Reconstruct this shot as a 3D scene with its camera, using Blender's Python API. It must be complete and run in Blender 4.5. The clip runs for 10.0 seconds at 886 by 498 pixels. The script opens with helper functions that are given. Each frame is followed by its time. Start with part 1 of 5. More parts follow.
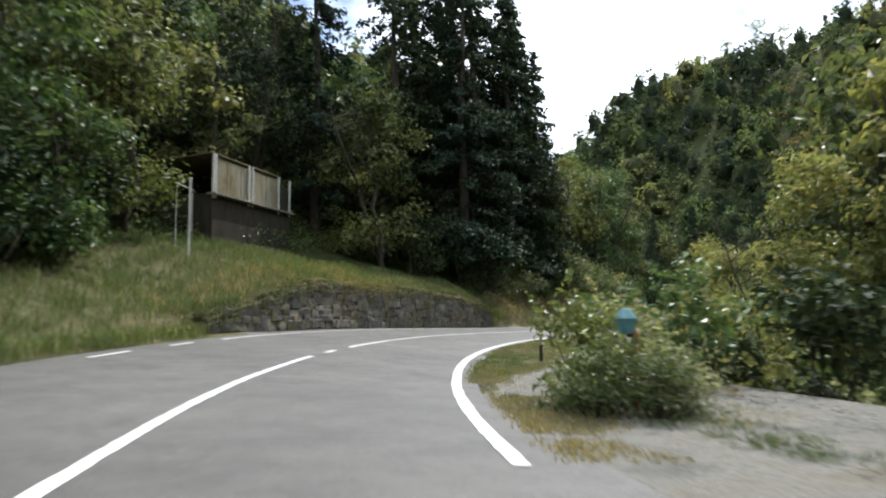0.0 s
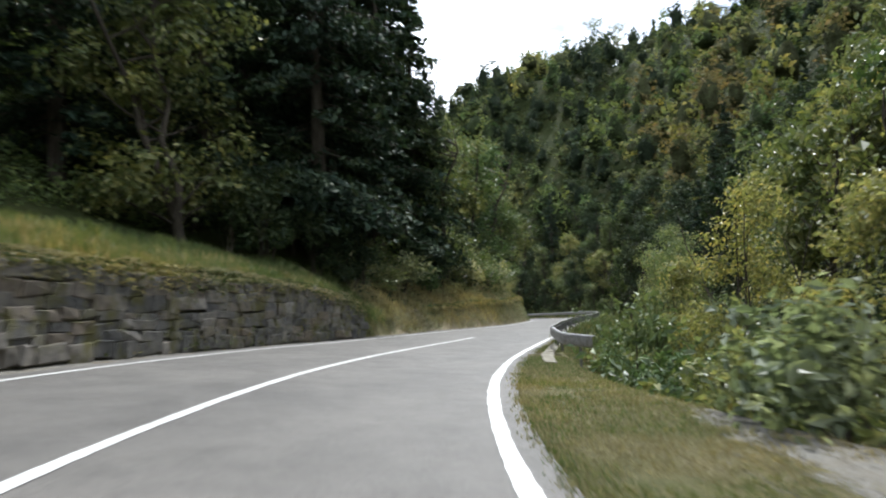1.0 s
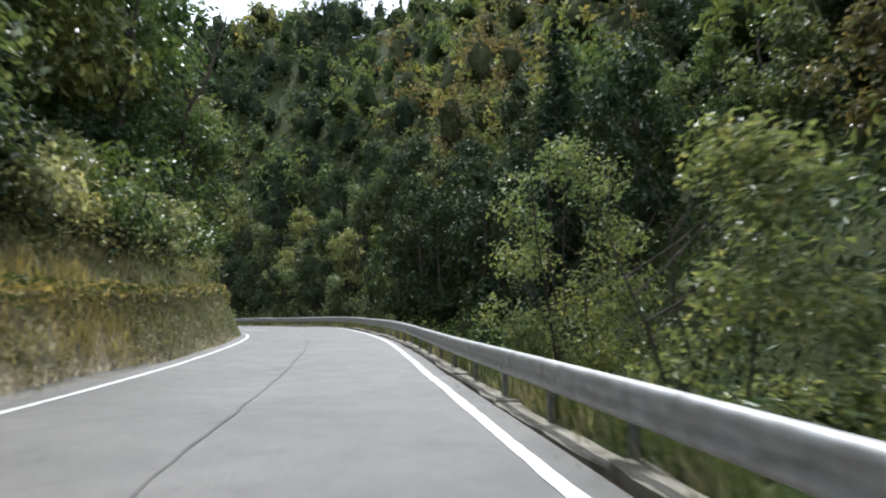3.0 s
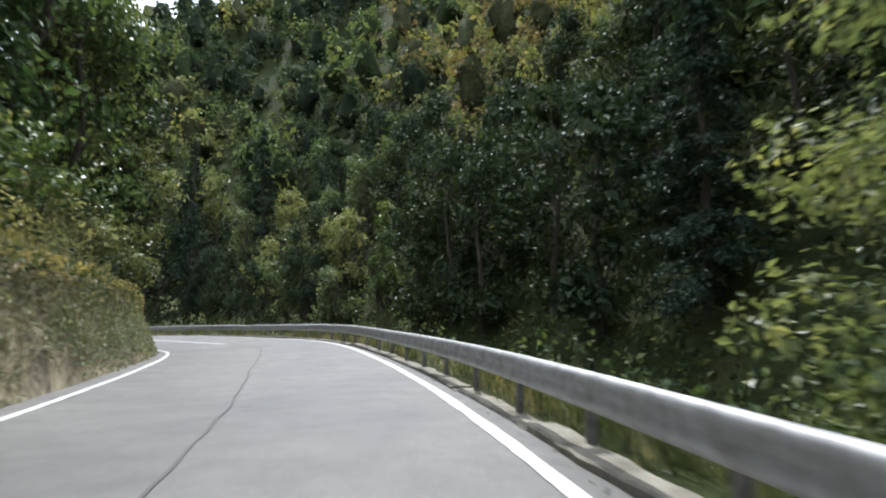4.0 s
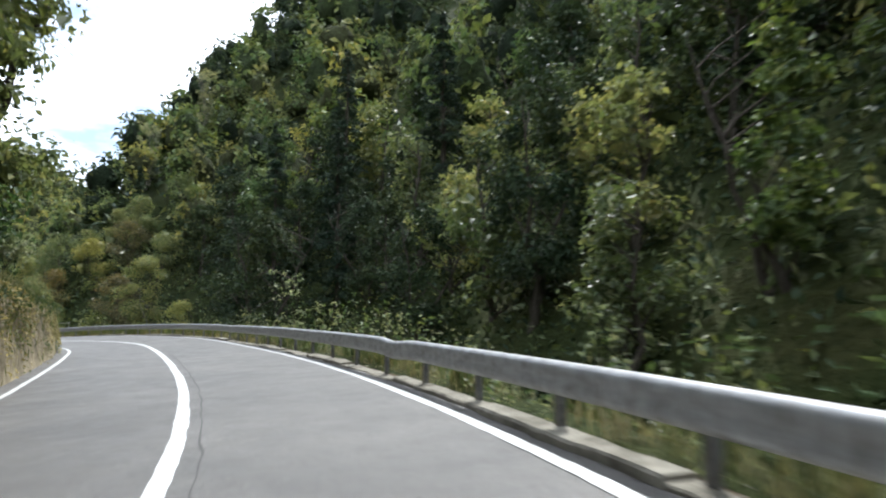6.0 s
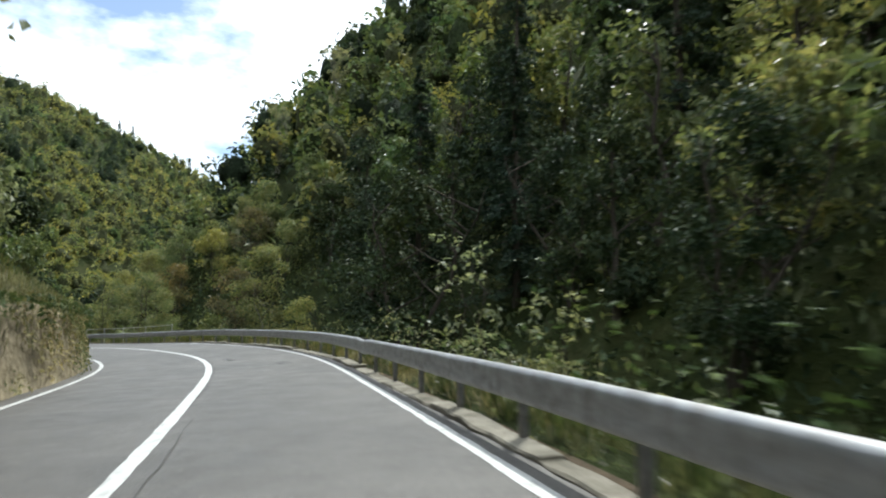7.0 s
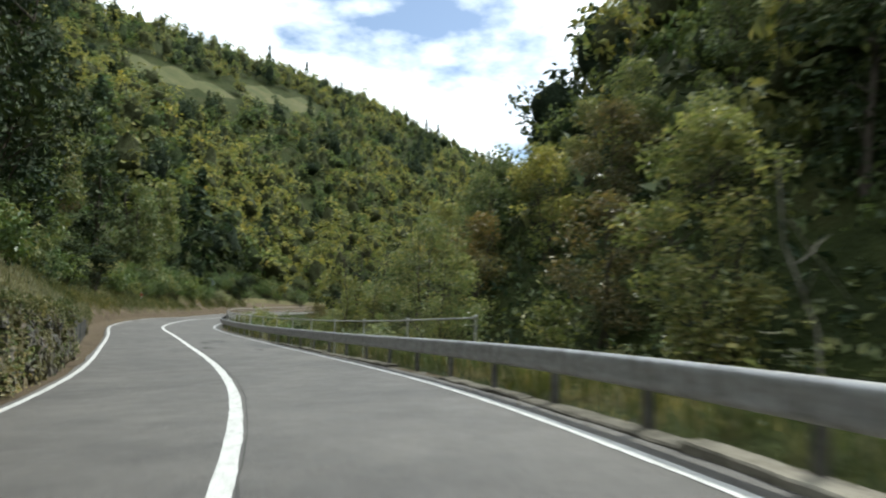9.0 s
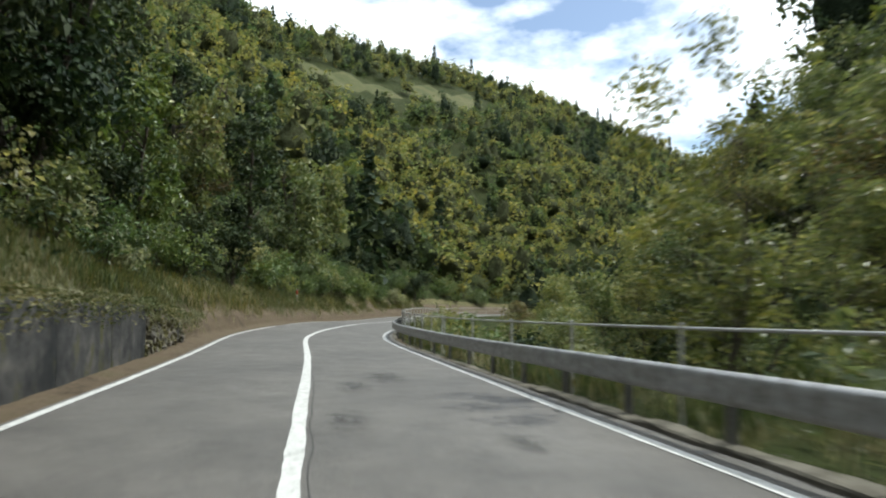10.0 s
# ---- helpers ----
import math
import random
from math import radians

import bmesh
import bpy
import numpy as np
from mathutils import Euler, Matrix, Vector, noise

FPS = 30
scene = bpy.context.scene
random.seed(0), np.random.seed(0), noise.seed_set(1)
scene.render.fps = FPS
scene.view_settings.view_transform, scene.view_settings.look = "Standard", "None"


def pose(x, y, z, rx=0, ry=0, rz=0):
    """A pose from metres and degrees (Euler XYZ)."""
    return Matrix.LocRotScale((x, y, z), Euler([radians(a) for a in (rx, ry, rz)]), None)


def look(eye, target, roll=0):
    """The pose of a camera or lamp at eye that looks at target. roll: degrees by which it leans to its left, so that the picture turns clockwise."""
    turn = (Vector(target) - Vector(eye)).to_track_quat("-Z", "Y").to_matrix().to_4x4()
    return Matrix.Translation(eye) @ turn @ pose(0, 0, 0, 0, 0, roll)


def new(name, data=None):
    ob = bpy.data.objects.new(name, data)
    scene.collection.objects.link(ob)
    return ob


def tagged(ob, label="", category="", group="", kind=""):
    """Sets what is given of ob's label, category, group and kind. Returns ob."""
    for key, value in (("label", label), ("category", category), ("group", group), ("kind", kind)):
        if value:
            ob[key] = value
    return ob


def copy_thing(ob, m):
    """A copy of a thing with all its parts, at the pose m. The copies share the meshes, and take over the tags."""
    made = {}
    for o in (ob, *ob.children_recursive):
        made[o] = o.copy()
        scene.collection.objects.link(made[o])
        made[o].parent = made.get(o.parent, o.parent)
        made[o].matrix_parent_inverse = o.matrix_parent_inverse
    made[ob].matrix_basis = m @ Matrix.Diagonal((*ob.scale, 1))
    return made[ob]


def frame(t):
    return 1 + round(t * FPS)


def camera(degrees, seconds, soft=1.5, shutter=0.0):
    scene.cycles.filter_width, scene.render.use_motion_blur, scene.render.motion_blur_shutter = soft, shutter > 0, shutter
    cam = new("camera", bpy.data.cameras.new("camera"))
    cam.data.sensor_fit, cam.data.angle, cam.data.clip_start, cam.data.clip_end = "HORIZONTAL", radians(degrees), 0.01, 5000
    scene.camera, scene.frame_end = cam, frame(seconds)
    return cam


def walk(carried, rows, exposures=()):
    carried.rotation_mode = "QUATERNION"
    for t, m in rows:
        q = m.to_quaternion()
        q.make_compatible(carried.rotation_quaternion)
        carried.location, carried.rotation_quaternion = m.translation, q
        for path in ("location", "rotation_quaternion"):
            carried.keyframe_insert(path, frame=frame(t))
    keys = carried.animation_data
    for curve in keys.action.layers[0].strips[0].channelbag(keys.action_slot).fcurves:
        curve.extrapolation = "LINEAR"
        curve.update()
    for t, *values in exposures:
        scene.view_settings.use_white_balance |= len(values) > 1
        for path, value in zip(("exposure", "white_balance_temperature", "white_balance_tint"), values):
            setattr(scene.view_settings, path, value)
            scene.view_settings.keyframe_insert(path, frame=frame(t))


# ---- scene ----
# ---- camera and walk ----
cam = camera(69.55, 10.0, soft=2.0, shutter=0.25)
PATH = [
    (0, (-0.038, -0.030, 1.247), (-0.034, 1.963, 1.413), -0.43),
    (0.5, (-0.765, 7.584, 1.182), (-0.567, 9.568, 1.342), -1.95),
    (1, (-0.449, 15.237, 1.120), (0.060, 17.166, 1.271), -1.76),
    (1.5, (1.038, 22.655, 1.004), (1.876, 24.466, 1.147), -2.62),
    (2, (3.591, 29.894, 0.891), (4.698, 31.553, 1.035), -2.02),
    (2.5, (7.157, 36.739, 0.713), (8.387, 38.310, 0.853), -0.10),
    (3, (11.120, 43.420, 0.563), (12.396, 44.954, 0.705), -0.13),
    (3.5, (15.182, 50.080, 0.422), (16.461, 51.609, 0.584), -0.63),
    (4, (19.253, 56.751, 0.209), (20.530, 58.282, 0.360), -0.32),
    (4.5, (23.021, 63.339, 0.108), (24.286, 64.881, 0.257), 0.52),
    (5, (26.408, 69.768, -0.084), (27.614, 71.357, 0.060), 0.95),
    (5.5, (29.273, 76.732, -0.290), (30.314, 78.434, -0.151), -0.20),
    (6, (31.337, 84.070, -0.570), (32.149, 85.892, -0.441), -0.01),
    (6.5, (32.630, 91.862, -0.876), (33.242, 93.761, -0.739), -0.22),
    (7, (33.044, 99.982, -1.121), (33.475, 101.930, -0.982), 0.17),
    (7.5, (32.830, 108.331, -1.433), (33.089, 110.309, -1.290), 1.63),
    (8, (32.011, 116.887, -1.767), (32.093, 118.881, -1.628), 1.04),
    (8.5, (30.095, 125.238, -2.194), (29.943, 127.228, -2.067), 0.98),
    (9, (26.872, 133.539, -2.680), (26.411, 135.481, -2.563), 1.35),
    (9.5, (22.517, 141.470, -3.146), (21.774, 143.323, -3.027), 1.11),
    (10, (17.273, 148.980, -3.647), (16.329, 150.739, -3.529), 0.25),
]
EXPOSURE = [(0, 0.65, 5950, 9), (2, 0.7, 5800, 10), (5.5, 0.9, 5750, 10), (7, 0.52, 5950, 5), (8.5, 0.38, 6100, 3), (10, 0.38, 6100, 4)]
walk(cam, [(t, look(eye, target, roll)) for t, eye, target, roll in PATH], EXPOSURE)

# ---- world and sun ----
SUN_AZIMUTH, SUN_HEIGHT = radians(34), radians(57)      # clockwise from +y, above the horizon


def make_world():
    world = bpy.data.worlds.new("sky")
    scene.world = world
    world.use_nodes = True
    nt = world.node_tree
    nt.nodes.clear()
    out = nt.nodes.new("ShaderNodeOutputWorld")
    back = nt.nodes.new("ShaderNodeBackground")
    sky = nt.nodes.new("ShaderNodeTexSky")
    sky.sky_type = "NISHITA"
    sky.sun_disc = False
    sky.sun_elevation, sky.sun_rotation = SUN_HEIGHT, SUN_AZIMUTH
    sky.dust_density, sky.altitude = 1.5, 500
    co = nt.nodes.new("ShaderNodeTexCoord")
    mp = nt.nodes.new("ShaderNodeMapping")
    mp.inputs["Location"].default_value = (0.4, 0.2, 0.0)
    mp.inputs["Scale"].default_value = (1, 1, 2.2)
    no = nt.nodes.new("ShaderNodeTexNoise")
    no.inputs["Scale"].default_value, no.inputs["Detail"].default_value = 2.6, 7
    no.inputs["Roughness"].default_value = 0.55
    ramp = nt.nodes.new("ShaderNodeValToRGB")
    ramp.color_ramp.elements[0].position, ramp.color_ramp.elements[1].position = 0.365, 0.495
    ramp.color_ramp.elements[0].color = (0.05, 0.05, 0.05, 1)
    mix = nt.nodes.new("ShaderNodeMix")
    mix.data_type = "RGBA"
    mix.inputs["B"].default_value = (13.0, 13.2, 13.5, 1)
    link = nt.links.new
    link(co.outputs["Generated"], mp.inputs["Vector"])
    link(mp.outputs["Vector"], no.inputs["Vector"])
    link(no.outputs["Fac"], ramp.inputs["Fac"])
    link(ramp.outputs["Color"], mix.inputs["Factor"])
    link(sky.outputs["Color"], mix.inputs["A"])
    link(mix.outputs["Result"], back.inputs["Color"])
    back.inputs["Strength"].default_value = 0.115
    link(back.outputs["Background"], out.inputs["Surface"])
    lamp = bpy.data.lights.new("sun", "SUN")
    lamp.energy, lamp.angle, lamp.color = 3.7, radians(0.6), (1.0, 0.95, 0.86)
    ob = new("sun", lamp)
    toward = Vector((math.sin(SUN_AZIMUTH) * math.cos(SUN_HEIGHT), math.cos(SUN_AZIMUTH) * math.cos(SUN_HEIGHT), math.sin(SUN_HEIGHT)))
    ob.matrix_world = look(toward * 300, (0, 0, 0))


make_world()

# ---- materials ----


def material(name, rough=0.8, metal=0.0):
    m = bpy.data.materials.new(name)
    m.use_nodes = True
    b = m.node_tree.nodes["Principled BSDF"]
    b.inputs["Roughness"].default_value, b.inputs["Metallic"].default_value = rough, metal
    return m, m.node_tree, b


def node(nt, kind, **inputs):
    n = nt.nodes.new(kind)
    for key, value in inputs.items():
        n.inputs[key.replace("_", " ")].default_value = value
    return n


def noise_node(nt, scale, detail=5.0, rough=0.6, vec=None, stretch=None):
    n = node(nt, "ShaderNodeTexNoise", Scale=scale, Detail=detail, Roughness=rough)
    if vec is None:
        vec = nt.nodes.new("ShaderNodeTexCoord").outputs["Object"]
    if stretch:
        mp = nt.nodes.new("ShaderNodeMapping")
        mp.inputs["Scale"].default_value = stretch
        nt.links.new(vec, mp.inputs["Vector"])
        vec = mp.outputs["Vector"]
    nt.links.new(vec, n.inputs["Vector"])
    return n.outputs["Fac"]


def ramp_node(nt, fac, stops):
    r = nt.nodes.new("ShaderNodeValToRGB")
    el = r.color_ramp.elements
    while len(el) < len(stops):
        el.new(0.5)
    for e, (p, c) in zip(el, stops):
        e.position = p
        e.color = (*c, 1) if len(c) == 3 else c
    nt.links.new(fac, r.inputs["Fac"])
    return r.outputs["Color"]


def mix_node(nt, fac, a, b, mode="MIX"):
    n = nt.nodes.new("ShaderNodeMix")
    n.data_type, n.blend_type = "RGBA", mode
    for key, v in (("Factor", fac), ("A", a), ("B", b)):
        if isinstance(v, bpy.types.NodeSocket):
            nt.links.new(v, n.inputs[key])
        else:
            n.inputs[key].default_value = v if key == "Factor" else (*v, 1)
    return n.outputs["Result"]


def bump_node(nt, b, height, strength=0.4, distance=0.02):
    n = node(nt, "ShaderNodeBump", Strength=strength, Distance=distance)
    nt.links.new(height, n.inputs["Height"])
    nt.links.new(n.outputs["Normal"], b.inputs["Normal"])


def grey(v):
    return (v, v, v)


def world_pos(nt):
    return nt.nodes.new("ShaderNodeNewGeometry").outputs["Position"]


def mottled(name, stops, scale=3.0, rough=0.85, metal=0.0, fine=40.0, bump=0.4, dist=0.02, stretch=None, dark=0.75):
    """Two scales of variation over the given colours, with fine relief."""
    m, nt, b = material(name, rough, metal)
    b.inputs["Specular IOR Level"].default_value = 0.1 if rough > 0.8 else 0.4
    pos = world_pos(nt)
    col = ramp_node(nt, noise_node(nt, scale, 6, 0.65, pos, stretch), stops)
    f = noise_node(nt, fine, 4, 0.7, pos, stretch)
    shade = ramp_node(nt, f, [(0.3, grey(dark)), (0.7, grey(1.0))])
    nt.links.new(mix_node(nt, 1.0, col, shade, "MULTIPLY"), b.inputs["Base Color"])
    bump_node(nt, b, f, bump, dist)
    return m


def leaf_material(name, low, high, odd, glow=0.42, rough=0.42, dull=0.22, patchy=1.0):
    """Leaves: each island a shade of its own, light coming through them, and patches of another tint."""
    m, nt, b = material(name, rough)
    low, high, odd = (tuple((1 - dull) * v + dull * (0.3 * c[0] + 0.6 * c[1] + 0.1 * c[2]) for v in c) for c in (low, high, odd))
    # far sprays differ less from leaf to leaf and more from tree to tree
    low = tuple(a + (b - a) * 0.4 * (patchy - 1) for a, b in zip(low, high))
    uneven = [tuple(v ** patchy for v in c) for c in ((0.75, 0.86, 0.8), (1.18, 1.12, 0.8))]
    geo = nt.nodes.new("ShaderNodeNewGeometry")
    info = nt.nodes.new("ShaderNodeObjectInfo")
    col = ramp_node(nt, geo.outputs["Random Per Island"], [(0.0, low), (0.75, high), (1.0, odd)])
    patch = ramp_node(nt, noise_node(nt, 0.22, 3, 0.6, geo.outputs["Position"]), [(0.35, uneven[0]), (0.52, (1.0, 1.0, 1.0)), (0.7, uneven[1])])
    col = mix_node(nt, 1.0, col, patch, "MULTIPLY")
    each = ramp_node(nt, info.outputs["Random"], [(0.0, (0.8, 0.9, 0.9)), (0.5, (1.0, 1.0, 1.0)), (1.0, (1.15, 1.1, 0.85))])
    col = mix_node(nt, 1.0, col, each, "MULTIPLY")
    nt.links.new(col, b.inputs["Base Color"])
    b.inputs["Specular IOR Level"].default_value = 0.28 if rough < 0.5 else 0.14
    tr = nt.nodes.new("ShaderNodeBsdfTranslucent")
    nt.links.new(mix_node(nt, 1.0, col, (1.25, 1.22, 0.75), "MULTIPLY"), tr.inputs["Color"])
    mx = nt.nodes.new("ShaderNodeMixShader")
    mx.inputs[0].default_value = glow
    nt.links.new(b.outputs[0], mx.inputs[1])
    nt.links.new(tr.outputs[0], mx.inputs[2])
    nt.links.new(mx.outputs[0], nt.nodes["Material Output"].inputs["Surface"])
    return m


def asphalt_material():
    m, nt, b = material("asphalt", 0.7)
    pos = world_pos(nt)
    base = ramp_node(nt, noise_node(nt, 0.35, 5, 0.6, pos), [(0.3, (0.072, 0.067, 0.06)), (0.5, (0.096, 0.089, 0.079)), (0.7, (0.122, 0.113, 0.1))])
    chips = ramp_node(nt, noise_node(nt, 90, 3, 0.8, pos), [(0.35, grey(0.55)), (0.6, grey(1.0)), (0.75, grey(1.35))])
    col = mix_node(nt, 1.0, base, chips, "MULTIPLY")
    spots = ramp_node(nt, noise_node(nt, 1.3, 8, 0.68, pos), [(0.34, grey(1.12)), (0.5, grey(1.0)), (0.6, grey(0.9)), (0.72, grey(0.68))])
    col = mix_node(nt, 1.0, col, spots, "MULTIPLY")
    mottle = ramp_node(nt, noise_node(nt, 16, 5, 0.75, pos), [(0.3, grey(0.6)), (0.5, grey(1.0)), (0.7, grey(1.25))])
    col = mix_node(nt, 1.0, col, mottle, "MULTIPLY")
    specks = ramp_node(nt, noise_node(nt, 30, 2, 0.5, pos), [(0.28, grey(0.6)), (0.36, grey(1.0)), (0.64, grey(1.0)), (0.72, grey(1.8))])
    col = mix_node(nt, 1.0, col, specks, "MULTIPLY")
    nt.links.new(col, b.inputs["Base Color"])
    rr = ramp_node(nt, noise_node(nt, 2.0, 4, 0.6, pos), [(0.3, grey(0.52)), (0.7, grey(0.66))])
    nt.links.new(rr, b.inputs["Roughness"])
    bump_node(nt, b, noise_node(nt, 140, 3, 0.8, pos), 0.5, 0.006)
    return m


def patch_material():
    """Thin dark smear of bitumen that ends raggedly."""
    m, nt, b = material("asphalt_patch", 0.7)
    pos = world_pos(nt)
    nt.links.new(ramp_node(nt, noise_node(nt, 60, 4, 0.8, pos), [(0.3, (0.03, 0.03, 0.03)), (0.7, (0.075, 0.073, 0.07))]), b.inputs["Base Color"])
    grad = node(nt, "ShaderNodeTexGradient")
    grad.gradient_type = "SPHERICAL"
    mp = nt.nodes.new("ShaderNodeMapping")
    mp.inputs["Location"].default_value, mp.inputs["Scale"].default_value = (-1, -1, 0), (2, 2, 0)
    nt.links.new(nt.nodes.new("ShaderNodeTexCoord").outputs["Generated"], mp.inputs["Vector"])
    nt.links.new(mp.outputs["Vector"], grad.inputs["Vector"])
    ragged = mix_node(nt, 1.0, grad.outputs["Color"], ramp_node(nt, noise_node(nt, 5, 6, 0.75, pos), [(0.36, grey(0)), (0.7, grey(1))]), "MULTIPLY")
    cover = ramp_node(nt, ragged, [(0.06, grey(0)), (0.45, grey(0.55))])
    clear = nt.nodes.new("ShaderNodeBsdfTransparent")
    mx = nt.nodes.new("ShaderNodeMixShader")
    nt.links.new(cover, mx.inputs[0])
    nt.links.new(clear.outputs[0], mx.inputs[1])
    nt.links.new(b.outputs[0], mx.inputs[2])
    nt.links.new(mx.outputs[0], nt.nodes["Material Output"].inputs["Surface"])
    return m


def paint_material():
    m, nt, b = material("road_paint", 0.55)
    pos = world_pos(nt)
    wear = ramp_node(nt, noise_node(nt, 9, 7, 0.75, pos), [(0.34, (0.22, 0.22, 0.21)), (0.44, (0.45, 0.45, 0.43)), (0.55, (0.56, 0.56, 0.54)), (0.7, (0.66, 0.66, 0.64))])
    grit = ramp_node(nt, noise_node(nt, 110, 3, 0.7, pos), [(0.3, grey(0.8)), (0.6, grey(1.0))])
    nt.links.new(mix_node(nt, 1.0, wear, grit, "MULTIPLY"), b.inputs["Base Color"])
    bump_node(nt, b, noise_node(nt, 140, 3, 0.8, pos), 0.4, 0.004)
    return m


def steel_material(name, tint, rough, metal=0.9):
    m, nt, b = material(name, rough, metal)
    pos = world_pos(nt)
    col = ramp_node(nt, noise_node(nt, 3.5, 6, 0.6, pos, (1, 1, 3)), [(0.3, tuple(c * 0.7 for c in tint)), (0.6, tint)])
    grime = ramp_node(nt, noise_node(nt, 9, 8, 0.78, pos, (1, 1, 0.5)), [(0.33, (0.45, 0.41, 0.36)), (0.5, (0.88, 0.87, 0.85)), (0.6, grey(1.0))])
    nt.links.new(mix_node(nt, 1.0, col, grime, "MULTIPLY"), b.inputs["Base Color"])
    rr = ramp_node(nt, noise_node(nt, 12, 4, 0.6, pos), [(0.3, grey(rough * 0.8)), (0.7, grey(min(1, rough * 1.35)))])
    nt.links.new(rr, b.inputs["Roughness"])
    return m


def stained_concrete(name, stops):
    """Concrete with dark runs of water down it and a mossy cast."""
    m, nt, b = material(name, 0.9)
    b.inputs["Specular IOR Level"].default_value = 0.15
    pos = world_pos(nt)
    col = ramp_node(nt, noise_node(nt, 2.6, 8, 0.7, pos), stops)
    runs = ramp_node(nt, noise_node(nt, 1.3, 5, 0.6, pos, (0.55, 0.55, 0.4)), [(0.36, (0.3, 0.32, 0.34)), (0.55, (0.75, 0.75, 0.75)), (0.7, (1.3, 1.27, 1.2))])
    col = mix_node(nt, 1.0, col, runs, "MULTIPLY")
    moss = ramp_node(nt, noise_node(nt, 2.4, 6, 0.7, pos, (1, 1, 0.5)), [(0.56, (0, 0, 0)), (0.66, (1, 1, 1))])
    col = mix_node(nt, moss, col, (0.07, 0.07, 0.028))
    sep = nt.nodes.new("ShaderNodeSeparateXYZ")
    nt.links.new(nt.nodes.new("ShaderNodeNewGeometry").outputs["Normal"], sep.inputs[0])
    top = ramp_node(nt, sep.outputs["Z"], [(0.35, grey(0)), (0.75, grey(0.95))])
    col = mix_node(nt, top, col, (0.12, 0.11, 0.035))
    nt.links.new(col, b.inputs["Base Color"])
    bump_node(nt, b, noise_node(nt, 30, 5, 0.7, pos), 0.8, 0.03)
    return m


ASPHALT, PAINT = asphalt_material(), paint_material()
TAR = mottled("tar_seam", [(0.3, (0.04, 0.038, 0.035)), (0.7, (0.08, 0.075, 0.069))], 6, 0.7)
PATCHING = patch_material()
CONCRETE = mottled("weathered_concrete", [(0.3, (0.11, 0.102, 0.08)), (0.48, (0.25, 0.23, 0.185)), (0.68, (0.37, 0.345, 0.285))], 2.2, 0.95, fine=26, dark=0.5)
# the concrete above at about 0.6 of its brightness, for the kerb's far lengths
DARK_CONCRETE = mottled("dark_concrete", [(0.3, (0.07, 0.066, 0.052)), (0.48, (0.14, 0.13, 0.105)), (0.68, (0.22, 0.205, 0.17))], 2.2, 0.95, fine=26, dark=0.5)
WALL_CONCRETE = stained_concrete("stained_concrete", [(0.3, (0.04, 0.041, 0.043)), (0.5, (0.08, 0.08, 0.08)), (0.75, (0.15, 0.145, 0.13))])
GRAVEL = mottled("gravel", [(0.3, (0.14, 0.133, 0.118)), (0.5, (0.25, 0.238, 0.21)), (0.7, (0.2, 0.17, 0.12))], 0.9, 0.95, fine=24, bump=0.9, dist=0.05, dark=0.45)
TURF = mottled("turf", [(0.3, (0.08, 0.085, 0.035)), (0.5, (0.14, 0.13, 0.062)), (0.7, (0.2, 0.17, 0.095))], 0.8, 0.95, fine=16, bump=0.9, dist=0.08, dark=0.45)
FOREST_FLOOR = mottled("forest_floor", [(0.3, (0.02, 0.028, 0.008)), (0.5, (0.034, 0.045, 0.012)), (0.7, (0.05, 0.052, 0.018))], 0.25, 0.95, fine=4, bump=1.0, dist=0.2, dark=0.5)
LITTER = mottled("leaf_litter", [(0.3, (0.08, 0.062, 0.043)), (0.5, (0.14, 0.108, 0.074)), (0.7, (0.115, 0.098, 0.058))], 1.4, 0.95, fine=20, bump=0.9, dist=0.05, dark=0.5)
MEADOW = mottled("meadow", [(0.3, (0.05, 0.062, 0.024)), (0.5, (0.08, 0.085, 0.036)), (0.7, (0.115, 0.108, 0.054))], 0.12, 0.95, fine=0.8, bump=0.5, dist=0.2)
ROCK = mottled("earthy_rock", [(0.28, (0.13, 0.115, 0.08)), (0.42, (0.27, 0.23, 0.155)), (0.58, (0.36, 0.305, 0.2)), (0.72, (0.23, 0.22, 0.1))], 0.9, 0.95, fine=7, bump=1.0, dist=0.12, stretch=(1, 1, 0.45), dark=0.4)


def stone_material(name, pale, mossy):
    """Grey field stone: each one a tint of its own, with lichen and damp."""
    m, nt, b = material(name, 0.92)
    b.inputs["Specular IOR Level"].default_value = 0.15
    pos = world_pos(nt)
    info = nt.nodes.new("ShaderNodeObjectInfo")
    own = ramp_node(nt, info.outputs["Random"], [(0.0, (0.095, 0.094, 0.092)), (0.35, (0.135, 0.13, 0.122)), (0.7, (0.18, 0.168, 0.148)), (0.9, (0.165, 0.138, 0.11)), (1.0, (0.25, 0.236, 0.212))])
    blot = ramp_node(nt, noise_node(nt, 4.5, 6, 0.7, pos), [(0.3, grey(0.45 * pale)), (0.5, grey(0.95 * pale)), (0.7, (1.25 * pale, 1.2 * pale, 1.1 * pale))])
    col = mix_node(nt, 1.0, own, blot, "MULTIPLY")
    moss = ramp_node(nt, noise_node(nt, 1.7, 6, 0.7, pos), [(mossy, grey(0)), (mossy + 0.14, grey(0.85))])
    col = mix_node(nt, moss, col, (0.1, 0.095, 0.03))
    nt.links.new(col, b.inputs["Base Color"])
    bump_node(nt, b, noise_node(nt, 22, 6, 0.75, pos), 0.9, 0.04)
    return m


